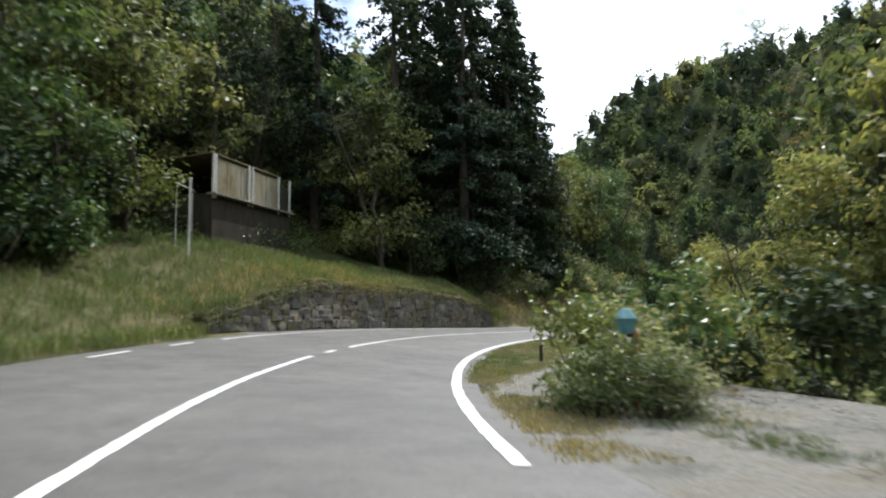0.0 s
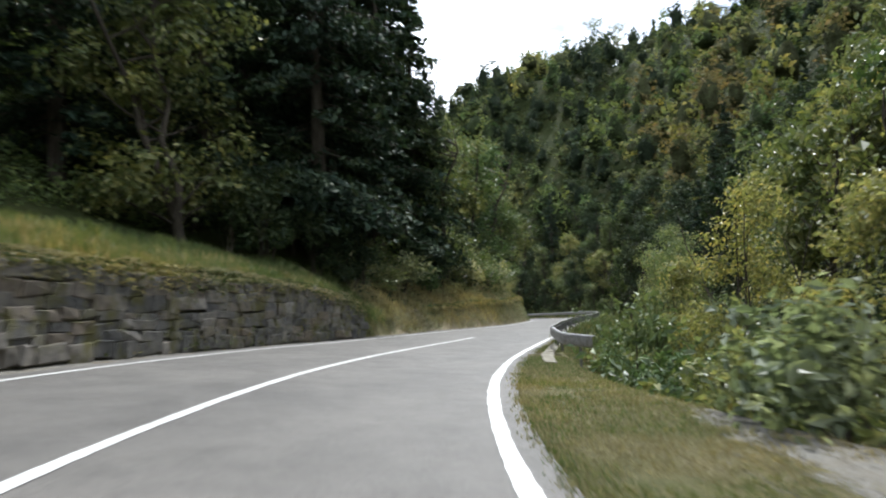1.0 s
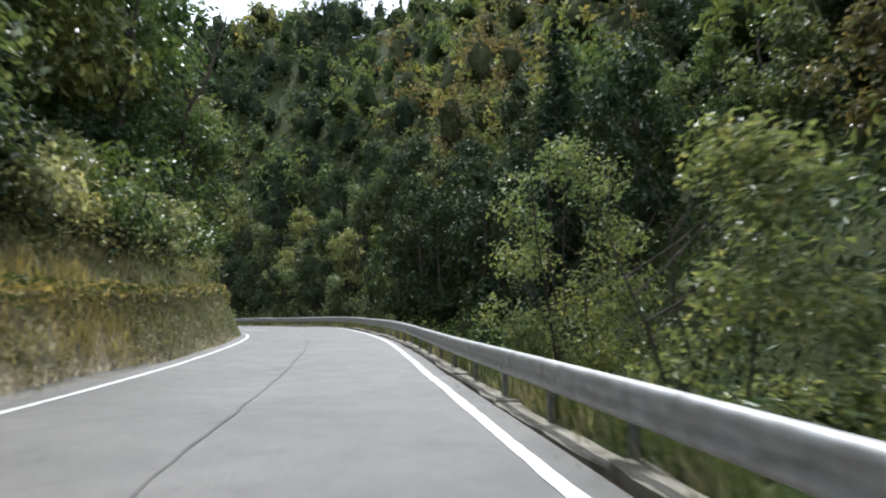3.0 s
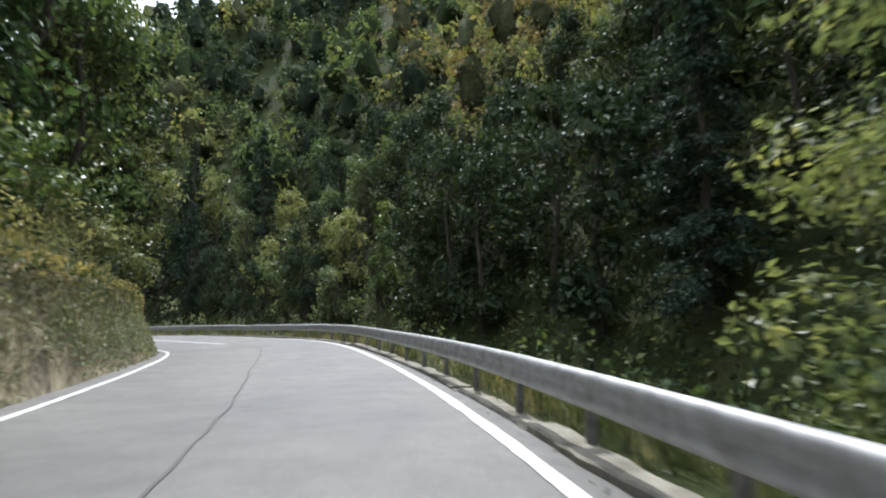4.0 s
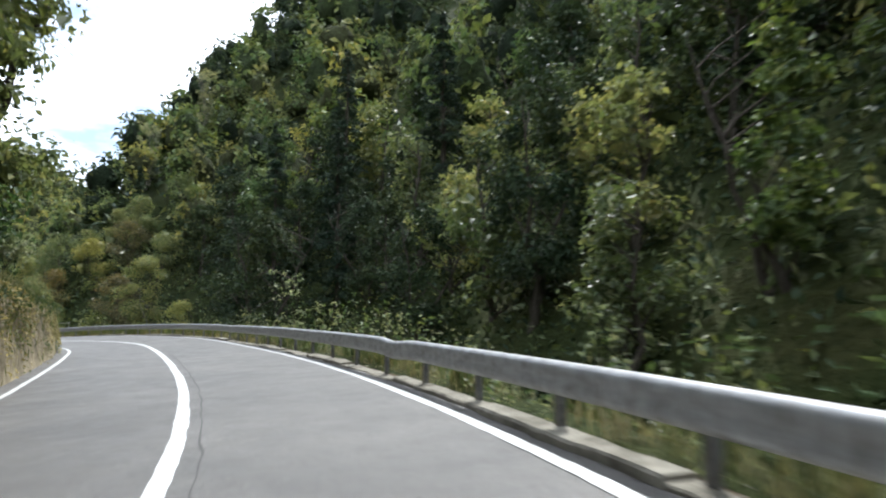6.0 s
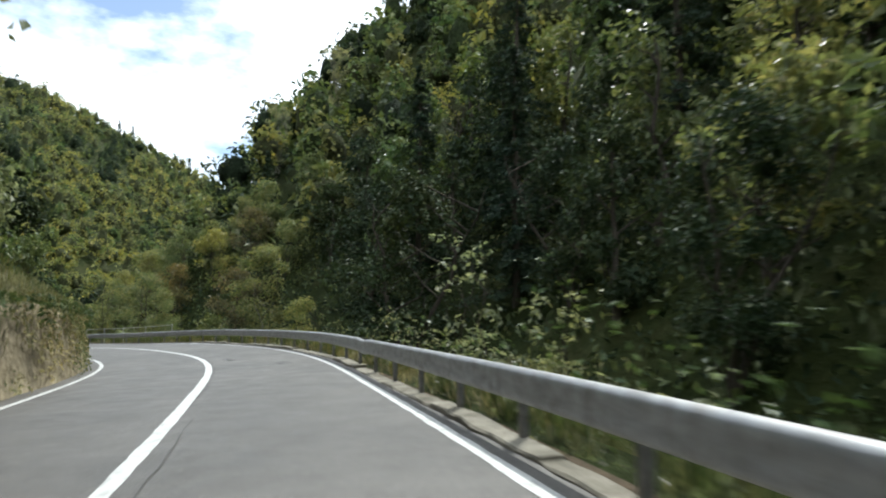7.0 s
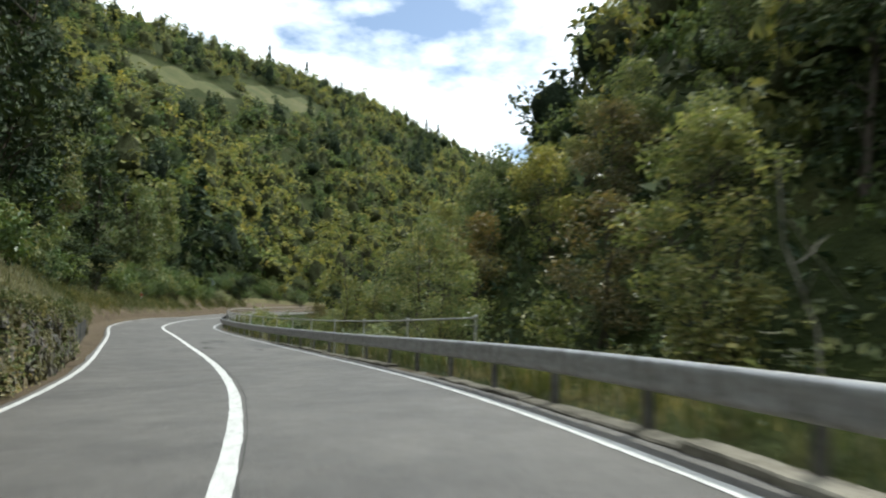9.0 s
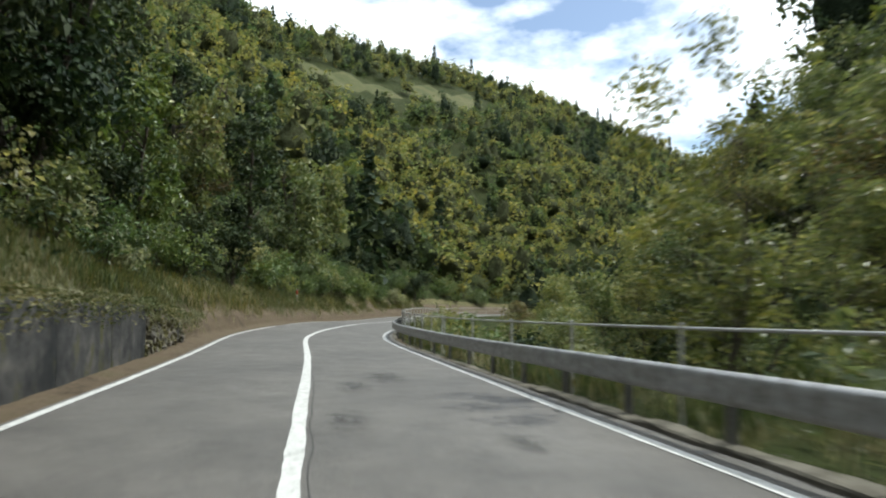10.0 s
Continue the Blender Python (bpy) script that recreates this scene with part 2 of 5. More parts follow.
STONE = stone_material("wall_stone", 0.95, 0.5)
BANK_STONE = stone_material("mossy_bank_stone", 1.0, 0.45)
MORTAR = mottled("wall_joint", [(0.3, (0.06, 0.058, 0.05)), (0.7, (0.13, 0.12, 0.09))], 3, 0.95, fine=30)
STREAM = mottled("stream_bed", [(0.3, (0.04, 0.04, 0.035)), (0.7, (0.11, 0.1, 0.085))], 1.2, 0.35, fine=10, bump=1.0, dist=0.1)
GALVANISED = steel_material("galvanised_steel", (0.39, 0.395, 0.4), 0.46, 0.66)
POST_STEEL = steel_material("post_steel", (0.2, 0.2, 0.2), 0.55, 0.6)
FENCE_STEEL = steel_material("fence_steel", (0.5, 0.51, 0.5), 0.5, 0.5)
# crown hearts: the shade among inner leaves is put into darker colours
INNER_SHADE = [mottled("inner_shade_" + word, [(0.3, tuple(0.55 * c for c in tint)), (0.5, tint), (0.7, tuple(1.5 * c for c in tint))], 0.8, 0.95, fine=2.6, bump=1.0, dist=0.5, dark=0.45)
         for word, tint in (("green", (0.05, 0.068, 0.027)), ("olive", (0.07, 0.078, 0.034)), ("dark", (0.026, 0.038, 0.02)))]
BARK = mottled("bark", [(0.3, (0.05, 0.042, 0.034)), (0.7, (0.14, 0.12, 0.095))], 5, 0.95, fine=30, bump=0.9, dist=0.03, stretch=(1, 1, 0.25), dark=0.5)
PALE_BARK = mottled("pale_bark", [(0.35, (0.13, 0.12, 0.1)), (0.7, (0.34, 0.32, 0.27))], 4, 0.9, fine=20, stretch=(1, 1, 0.5))
PANEL = mottled("weathered_panel", [(0.32, (0.12, 0.1, 0.045)), (0.45, (0.22, 0.19, 0.11)), (0.6, (0.3, 0.28, 0.22)), (0.75, (0.22, 0.2, 0.17))], 0.9, 0.85, fine=14, stretch=(1, 1, 0.4))
# also the colour for the shade under and inside the shed
DARK_WOOD = mottled("dark_boards", [(0.3, (0.03, 0.027, 0.022)), (0.7, (0.07, 0.06, 0.045))], 4, 0.9, stretch=(1, 1, 0.2))
WHITE_STEEL = mottled("chipped_white_paint", [(0.3, (0.4, 0.39, 0.36)), (0.6, (0.68, 0.67, 0.63))], 7, 0.6, fine=40)
ROOF_MOSS = mottled("mossy_roof", [(0.3, (0.12, 0.1, 0.04)), (0.7, (0.22, 0.19, 0.12))], 3, 0.95, fine=20)
TEAL = mottled("faded_teal_plastic", [(0.3, (0.07, 0.19, 0.21)), (0.7, (0.13, 0.28, 0.3))], 6, 0.45, bump=0.1)
RUST = mottled("rusty_orange", [(0.3, (0.25, 0.08, 0.035)), (0.7, (0.4, 0.16, 0.07))], 8, 0.8)
RED = mottled("red_paint", [(0.3, (0.4, 0.04, 0.03)), (0.7, (0.5, 0.06, 0.04))], 8, 0.5)

LEAF_GREEN = leaf_material("leaves_green", (0.048, 0.090, 0.022), (0.108, 0.168, 0.041), (0.204, 0.240, 0.066), 0.28, 0.42)
LEAF_OLIVE = leaf_material("leaves_olive", (0.072, 0.102, 0.029), (0.150, 0.180, 0.055), (0.264, 0.264, 0.090), 0.34, 0.42)
LEAF_YELLOW = leaf_material("leaves_yellowing", (0.108, 0.138, 0.029), (0.222, 0.240, 0.050), (0.360, 0.300, 0.066), 0.46, 0.42, 0.34)
LEAF_PALE = leaf_material("leaves_pale", (0.125, 0.14, 0.06), (0.235, 0.25, 0.115), (0.38, 0.37, 0.21), 0.5, 0.38, 0.36)
LEAF_RUST = leaf_material("leaves_rusty", (0.096, 0.090, 0.031), (0.180, 0.144, 0.048), (0.264, 0.168, 0.054), 0.34, 0.42)
# deepened so that dark kinds also carry the shade in the woods
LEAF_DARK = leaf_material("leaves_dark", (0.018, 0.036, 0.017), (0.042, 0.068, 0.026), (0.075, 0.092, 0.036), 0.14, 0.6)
# whole sprays of leaves seen far off: matt, and duller than single leaves
WOOD_GREEN = leaf_material("far_leaves_green", (0.049, 0.090, 0.027), (0.112, 0.166, 0.046), (0.183, 0.220, 0.067), 0.24, 0.75, 0.3, 2.0)
WOOD_OLIVE = leaf_material("far_leaves_olive", (0.076, 0.102, 0.035), (0.159, 0.177, 0.063), (0.244, 0.239, 0.091), 0.26, 0.75, 0.3, 2.0)
WOOD_YELLOW = leaf_material("far_leaves_yellowing", (0.112, 0.137, 0.035), (0.220, 0.232, 0.059), (0.329, 0.281, 0.073), 0.3, 0.75, 0.25, 2.0)
WOOD_RUST = leaf_material("far_leaves_rusty", (0.102, 0.093, 0.038), (0.183, 0.144, 0.056), (0.268, 0.171, 0.061), 0.26, 0.75, 0.3, 2.0)
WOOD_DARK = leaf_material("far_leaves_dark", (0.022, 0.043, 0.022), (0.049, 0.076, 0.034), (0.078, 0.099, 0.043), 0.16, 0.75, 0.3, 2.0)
NEEDLES = leaf_material("needles", (0.017, 0.036, 0.024), (0.038, 0.066, 0.036), (0.066, 0.090, 0.042), 0.15, 0.6)
GRASS_GREEN = leaf_material("grass_green", (0.06, 0.1, 0.03), (0.13, 0.175, 0.052), (0.22, 0.21, 0.09), 0.3, 0.6)
GRASS_DRY = leaf_material("grass_dry", (0.17, 0.145, 0.075), (0.29, 0.245, 0.13), (0.4, 0.34, 0.2), 0.3, 0.7)
WEEDS = leaf_material("weeds", (0.045, 0.07, 0.02), (0.11, 0.125, 0.035), (0.22, 0.17, 0.07), 0.3, 0.6)

# ---- the road's line: the centre marking, every ten metres ----
STATIONS = [*range(-30, 211, 10), *range(230, 411, 30)]
AXIS = [
    (3.67, -32.50, 0.33), (1.42, -19.47, 0.23), (-0.20, -10.05, 0.16), (-1.91, -0.22, 0.07),
    (-3.17, 9.64, 0.05), (-2.21, 19.61, 0.01), (0.94, 29.04, -0.20), (5.83, 37.77, -0.48),
    (11.24, 46.16, -0.68), (16.67, 54.57, -0.94), (21.84, 63.12, -1.13), (26.35, 72.03, -1.39),
    (29.82, 81.38, -1.72), (31.54, 91.22, -2.16), (31.75, 101.21, -2.50), (31.28, 111.20, -2.88),
    (30.21, 121.12, -3.32), (27.47, 130.74, -3.81), (23.17, 139.74, -4.31), (17.64, 148.07, -4.86),
    (11.39, 155.87, -5.25), (4.99, 163.56, -5.57), (-1.27, 171.33, -5.78), (-5.64, 180.32, -5.95),
    (-9.63, 189.30, -6.35), (-17.32, 207.62, -6.99), (-23.30, 237.00, -7.90), (-24.50, 267.00, -9.00),
    (-20.00, 297.00, -10.00), (-9.00, 325.00, -11.20), (3.00, 352.00, -12.50), (15.00, 380.00, -13.80),
]
LEFT_LANE = [3.35, 3.37, 3.38, 3.41, 3.45, 3.48, 3.42, 3.24, 2.98, 2.77, 2.75, 2.93, 3.09, 3.12, 3.03, 2.97, 3.03, 3.14, 3.18, 3.13, 3.04, 3.00, 2.99, 3.02, 3.04, 3.06, 3.10, 3.10, 3.10, 3.10, 3.10, 3.10]
RIGHT_LANE = [3.41, 3.41, 3.42, 3.42, 3.39, 3.38, 3.35, 3.11, 2.81, 2.57, 2.53, 2.62, 2.88, 3.02, 3.04, 3.02, 3.11, 3.24, 3.33, 3.41, 3.40, 3.27, 3.17, 3.11, 3.09, 3.08, 3.07, 3.08, 3.10, 3.10, 3.11, 3.11]
BANK = [0.003, -0.009, -0.021, -0.040, -0.060, -0.069, -0.055, -0.034, -0.015, -0.006, -0.001, 0.010, 0.035, 0.047, 0.044, 0.039, 0.044, 0.049, 0.038, 0.012, -0.017, -0.034, -0.032, -0.028, -0.019, -0.012, -0.005, -0.001, 0.001, 0.002, 0.002, 0.002]


def spline_weights(knots, at):
    """Weights of a natural cubic spline through the knots, at the given stations."""
    n, h = len(knots), np.diff(knots)
    a, b = np.eye(n), np.zeros((n, n))
    for i in range(1, n - 1):
        a[i, i - 1:i + 2] = h[i - 1], 2 * (h[i - 1] + h[i]), h[i]
        b[i, i - 1:i + 2] = 6 / h[i - 1], -6 / h[i - 1] - 6 / h[i], 6 / h[i]
    m, at = np.linalg.solve(a, b), np.clip(at, knots[0], knots[-1])
    i = np.clip(np.searchsorted(knots, at, side="right") - 1, 0, n - 2)
    u, v, e = (knots[i + 1] - at) / h[i], (at - knots[i]) / h[i], np.eye(n)
    return u[:, None] * e[i] + v[:, None] * e[i + 1] + ((u ** 3 - u)[:, None] * m[i] + (v ** 3 - v)[:, None] * m[i + 1]) * (h[i] ** 2)[:, None] / 6


KNOTS = np.array(STATIONS, float)
FINE = np.arange(-30, 409.9, 0.5)
LINE = spline_weights(KNOTS, FINE) @ np.array(AXIS)
TABLE = spline_weights(KNOTS, FINE) @ np.array([LEFT_LANE, RIGHT_LANE, BANK]).T
# the valley goes on in a straight line past the last station
BEYOND = np.arange(410, 720, 2.0)
END_DIR = (LINE[-1] - LINE[-5]) / 2.0
FINE = np.concatenate([FINE, BEYOND])
LINE = np.vstack([LINE, LINE[-1] + (BEYOND - 409.5)[:, None] * END_DIR])
TABLE = np.vstack([TABLE, np.tile(TABLE[-1], (len(BEYOND), 1))])
AHEAD = np.gradient(LINE[:, :2], axis=0)
AHEAD /= np.linalg.norm(AHEAD, axis=1)[:, None]
SIDE = np.stack([AHEAD[:, 1], -AHEAD[:, 0]], -1)


def col(table, s):
    return np.interp(s, FINE, table)


def lanes(s):
    return col(TABLE[:, 0], s), col(TABLE[:, 1], s), col(TABLE[:, 2], s)


def plan(s, d):
    """The point d metres to the right of the centre marking at station s, in plan."""
    s, d = np.broadcast_arrays(np.asarray(s, float), np.asarray(d, float))
    return np.stack([col(LINE[:, 0], s) + col(SIDE[:, 0], s) * d, col(LINE[:, 1], s) + col(SIDE[:, 1], s) * d], -1)


def station(xy):
    """Station and offset of points in plan."""
    xy = np.atleast_2d(xy)
    out = np.empty((len(xy), 2))
    for a in range(0, len(xy), 2000):
        p = xy[a:a + 2000]
        k = ((p[:, None] - LINE[None, :, :2]) ** 2).sum(2).argmin(1)
        v = p - LINE[k, :2]
        out[a:a + 2000, 0] = FINE[k] + (v * AHEAD[k]).sum(1) * (np.abs((v * AHEAD[k]).sum(1)) < 3)
        side = (v * SIDE[k]).sum(1)
        out[a:a + 2000, 1] = np.sign(side + 1e-9) * np.hypot(*v.T)
    return out[:, 0], out[:, 1]


LATTICE = np.random.RandomState(7).rand(64, 64)


def bumps(x, y):
    """Smooth noise from 0 to 1 over the plan, one cell a unit."""
    i, j = np.floor(x).astype(int), np.floor(y).astype(int)
    u, v = x - i, y - j
    u, v = u * u * (3 - 2 * u), v * v * (3 - 2 * v)
    g = lambda a, b: LATTICE[a % 64, b % 64]
    return (g(i, j) * (1 - u) + g(i + 1, j) * u) * (1 - v) + (g(i, j + 1) * (1 - u) + g(i + 1, j + 1) * u) * v


def fbm(x, y, octaves=4):
    return sum(bumps(x * 2 ** k + 17 * k, y * 2 ** k + 5 * k) * 0.5 ** (k + 1) for k in range(octaves)) / (1 - 0.5 ** octaves)


def foot(s):
    """From the left edge line to the foot of the bank or wall."""
    return np.interp(s, [-30, 8, 17, 24, 36, 44, 60, 66, 95, 128, 160, 165.7, 166.6, 180, 230, 300], [2.5, 2.2, 1.4, 1.15, 1.05, 1.0, 1.0, 0.6, 0.5, 0.45, 0.6, 0.6, 0.85, 1.1, 1.3, 2])


def cut(s):
    """Height of the steep foot of the left bank."""
    return np.interp(s, [-30, 14, 19, 22, 25.5, 36, 40, 42, 46, 50, 58, 66, 75, 95, 110, 130, 150, 165, 180, 185, 200, 300],
                     [0.2, 0.25, 0.5, 1.15, 1.85, 1.85, 1.5, 0.6, 0.8, 1.1, 1.5, 1.7, 2.1, 2.1, 2.0, 1.75, 1.75, 1.45, 1.2, 0.7, 0.5, 0.5])


def lean(s):
    """Width of the steep foot in plan: grassy and sloping along the cutting, upright elsewhere."""
    return np.interp(s, [42, 50, 92, 104], [0.3, 0.85, 0.85, 0.3])


def verge(s):
    """Width of the level ground to the right of the right edge line."""
    return np.interp(s, [-30, 4, 12, 20, 28, 35, 120, 140, 156, 170, 200], [9, 7, 5.0, 3.8, 2.0, 1.1, 1.1, 1.3, 2.3, 1.6, 1.2])


def road_level(s, d):
    l, r, bank = lanes(s)
    return col(LINE[:, 2], s) + bank * np.clip(d, -l - 1, r + 1.5)


def ground_level(s, d):
    """The ground's height at station s, d metres to the right of the centre marking."""
    l, r, bank = lanes(s)
    x, y = np.moveaxis(plan(s, d), -1, 0)
    base = road_level(s, d)
    e = -d - l - foot(s)                       # beyond the foot of the left bank
    rise = np.interp(s, [-30, 10, 20, 38, 44, 230, 290], [0.5, 0.5, 0.36, 0.36, 0.8, 0.84, 0.72])
    steep = np.interp(s, [-30, 230, 300, 420], [0.85, 0.86, 0.74, 0.74])
    up = cut(s) * np.clip(e / lean(s), 0, 1) ** 0.8 + rise * np.clip(e - lean(s), 0, 8) + steep * np.clip(e - 8 - lean(s), 0, None)
    top = (150 + 30 * fbm(x / 160, y / 160, 3)) * np.interp(s, [330, 356, 400, 430, 465, 530, 560, 615, 640], [0.9, 0.92, 0.99, 1.0, 1.05, 1.04, 0.98, 0.87, 0.86])
    up = np.where(up > 0.7 * top, 0.7 * top + 0.3 * top * (1 - np.exp(-(up - 0.7 * top) / (0.35 * top))), up)
    rough = np.clip(e / 0.3, 0, 1)
    up = up + rough * ((fbm(x / 1.7, y / 1.7) - 0.5) * np.clip(0.25 + e * 0.04, 0, 0.9) + (fbm(x / 23, y / 23) - 0.5) * np.clip(e * 0.25, 0, 8))
    g = d - r - verge(s)                       # beyond the level ground on the right
    deep = np.interp(s, [-30, 10, 25, 40, 300, 420], [1.0, 1.6, 2.6, 3.2, 3.2, 3.2])
    flat = np.interp(s, [-30, 10, 25, 40, 70, 150, 185, 220, 250, 300], [9, 7, 4, 2.0, 1.6, 1.6, 4, 11, 16, 20])
    h = g - deep / 0.85 - flat
    hill = np.interp(s, [-30, 60, 130, 195, 215, 300], [1.0, 1.03, 1.02, 1.06, 1.22, 1.12]) * np.clip(h, 0, None)
    peak = 88 + 20 * fbm(x / 120 + 9, y / 120, 3)
    hill = np.where(hill > 0.75 * peak, 0.75 * peak + 0.25 * peak * (1 - np.exp(-(hill - 0.75 * peak) / (0.3 * peak))), hill)
    down = -np.clip(0.85 * g, 0, deep) + hill
    down = down + np.clip(g / 0.5, 0, 1) * ((fbm(x / 2.1, y / 2.1) - 0.5) * 0.7 + (fbm(x / 21, y / 21) - 0.5) * np.clip(h * 0.25, 0, 7))
    flatness = ((e <= 0) & (g <= 0)) * (fbm(x / 1.3, y / 1.3) - 0.5) * 0.06 * ((d < -l - 0.4) | (d > r + 0.5))
    return base + np.where(e > 0, up, 0) + np.where(g > 0, down, 0) + flatness


def on_meadow(s, d, more=0.0):
    """The mown clearings high on the hill at the valley's end."""
    mid = np.interp(s, [312, 345, 420], [-118, -124, -150]) + 7 * (bumps(s / 14, 0 * s + 2) - 0.5)
    half = np.interp(s, [314, 320, 342, 347, 351, 360, 408, 422], [0, 7, 6, 0, 0, 7, 5, 0]) + more
    return (s > 312) & (s < 424) & (half > more) & (d - mid > -half) & (d - mid < half + 2.5 * more)


def mesh(name, verts, faces, mats, index=None, smooth=False):
    """A mesh from arrays; faces of one size."""
    me = bpy.data.meshes.new(name)
    verts, faces = np.asarray(verts, np.float32).reshape(-1, 3), np.asarray(faces, np.int32)
    n, k = faces.shape
    me.vertices.add(len(verts))
    me.vertices.foreach_set("co", verts.ravel())
    me.loops.add(n * k)
    me.loops.foreach_set("vertex_index", faces.ravel())
    me.polygons.add(n)
    me.polygons.foreach_set("loop_start", np.arange(0, n * k, k, dtype=np.int32))
    me.polygons.foreach_set("loop_total", np.full(n, k, np.int32))
    for m in mats if isinstance(mats, (list, tuple)) else [mats]:
        me.materials.append(m)
    if index is not None:
        me.polygons.foreach_set("material_index", np.asarray(index, np.int32).ravel())
    me.polygons.foreach_set("use_smooth", np.ascontiguousarray(np.broadcast_to(np.asarray(smooth, bool), (n,))))
    me.update(calc_edges=True)
    me.validate()
    return me


def grid_faces(rows, cols, first=0):
    i = np.arange(rows - 1)[:, None] * cols + np.arange(cols - 1)[None] + first
    return np.stack([i, i + 1, i + cols + 1, i + cols], -1).reshape(-1, 4)


def part(name, me, parent, label="", at=None):
    """A mesh, or a bmesh with its material set, as one part under a thing."""
    ob = new(name, me)
    ob.parent = parent
    if at is not None:
        ob.matrix_local = at
    if label:
        tagged(ob, label)
    return ob


def thing(name, label, category, group="", kind="", at=None):
    ob = new(name)
    if at is not None:
        ob.matrix_world = at
    return tagged(ob, label, category, group, kind)


def bm_mesh(name, bm, mat, bevel=0.0, smooth=False):
    if bevel:
        bmesh.ops.bevel(bm, geom=bm.edges[:], offset=bevel, segments=2, affect="EDGES", profile=0.6)
    bmesh.ops.recalc_face_normals(bm, faces=bm.faces)
    me = bpy.data.meshes.new(name)
    bm.to_mesh(me)
    bm.free()
    me.materials.append(mat)
    if smooth:
        for p in me.polygons:
            p.use_smooth = True
    return me


def box_mesh(name, size, mat, bevel=0.0, base=True):
    bm = bmesh.new()
    bmesh.ops.create_cube(bm, size=1)
    for v in bm.verts:
        v.co = Vector((v.co.x * size[0], v.co.y * size[1], (v.co.z + (0.5 if base else 0)) * size[2]))
    return bm_mesh(name, bm, mat, bevel)


def tube_arrays(points, radii, sides=7):
    """Rings round a line of points: vertices and faces."""
    p, r = np.asarray(points, float), np.asarray(radii, float)
    t = np.gradient(p, axis=0)
    t /= np.linalg.norm(t, axis=1)[:, None] + 1e-9
    ref = np.where(np.abs(t[:, 2:3]) > 0.9, [[1.0, 0, 0]], [[0, 0, 1.0]])
    a = np.cross(t, ref)
    a /= np.linalg.norm(a, axis=1)[:, None]
    b = np.cross(t, a)
    w = np.linspace(0, 2 * np.pi, sides, endpoint=False)
    v = p[:, None] + r[:, None, None] * (np.cos(w)[None, :, None] * a[:, None] + np.sin(w)[None, :, None] * b[:, None])
    i, j = np.arange(len(p) - 1)[:, None] * sides, np.arange(sides)[None]
    f = np.stack([i + j, i + (j + 1) % sides, i + sides + (j + 1) % sides, i + sides + j], -1).reshape(-1, 4)
    return v.reshape(-1, 3), f


def join_arrays(pieces):
    verts, faces, n = [], [], 0
    for v, f in pieces:
        verts.append(v)
        faces.append(f + n)
        n += len(v)
    return np.vstack(verts), np.vstack(faces)


# ---- ground: one sheet, close along the road and coarse up the hills ----
REACH, SMIN, SMAX = 26.0, -28.0, 300.0


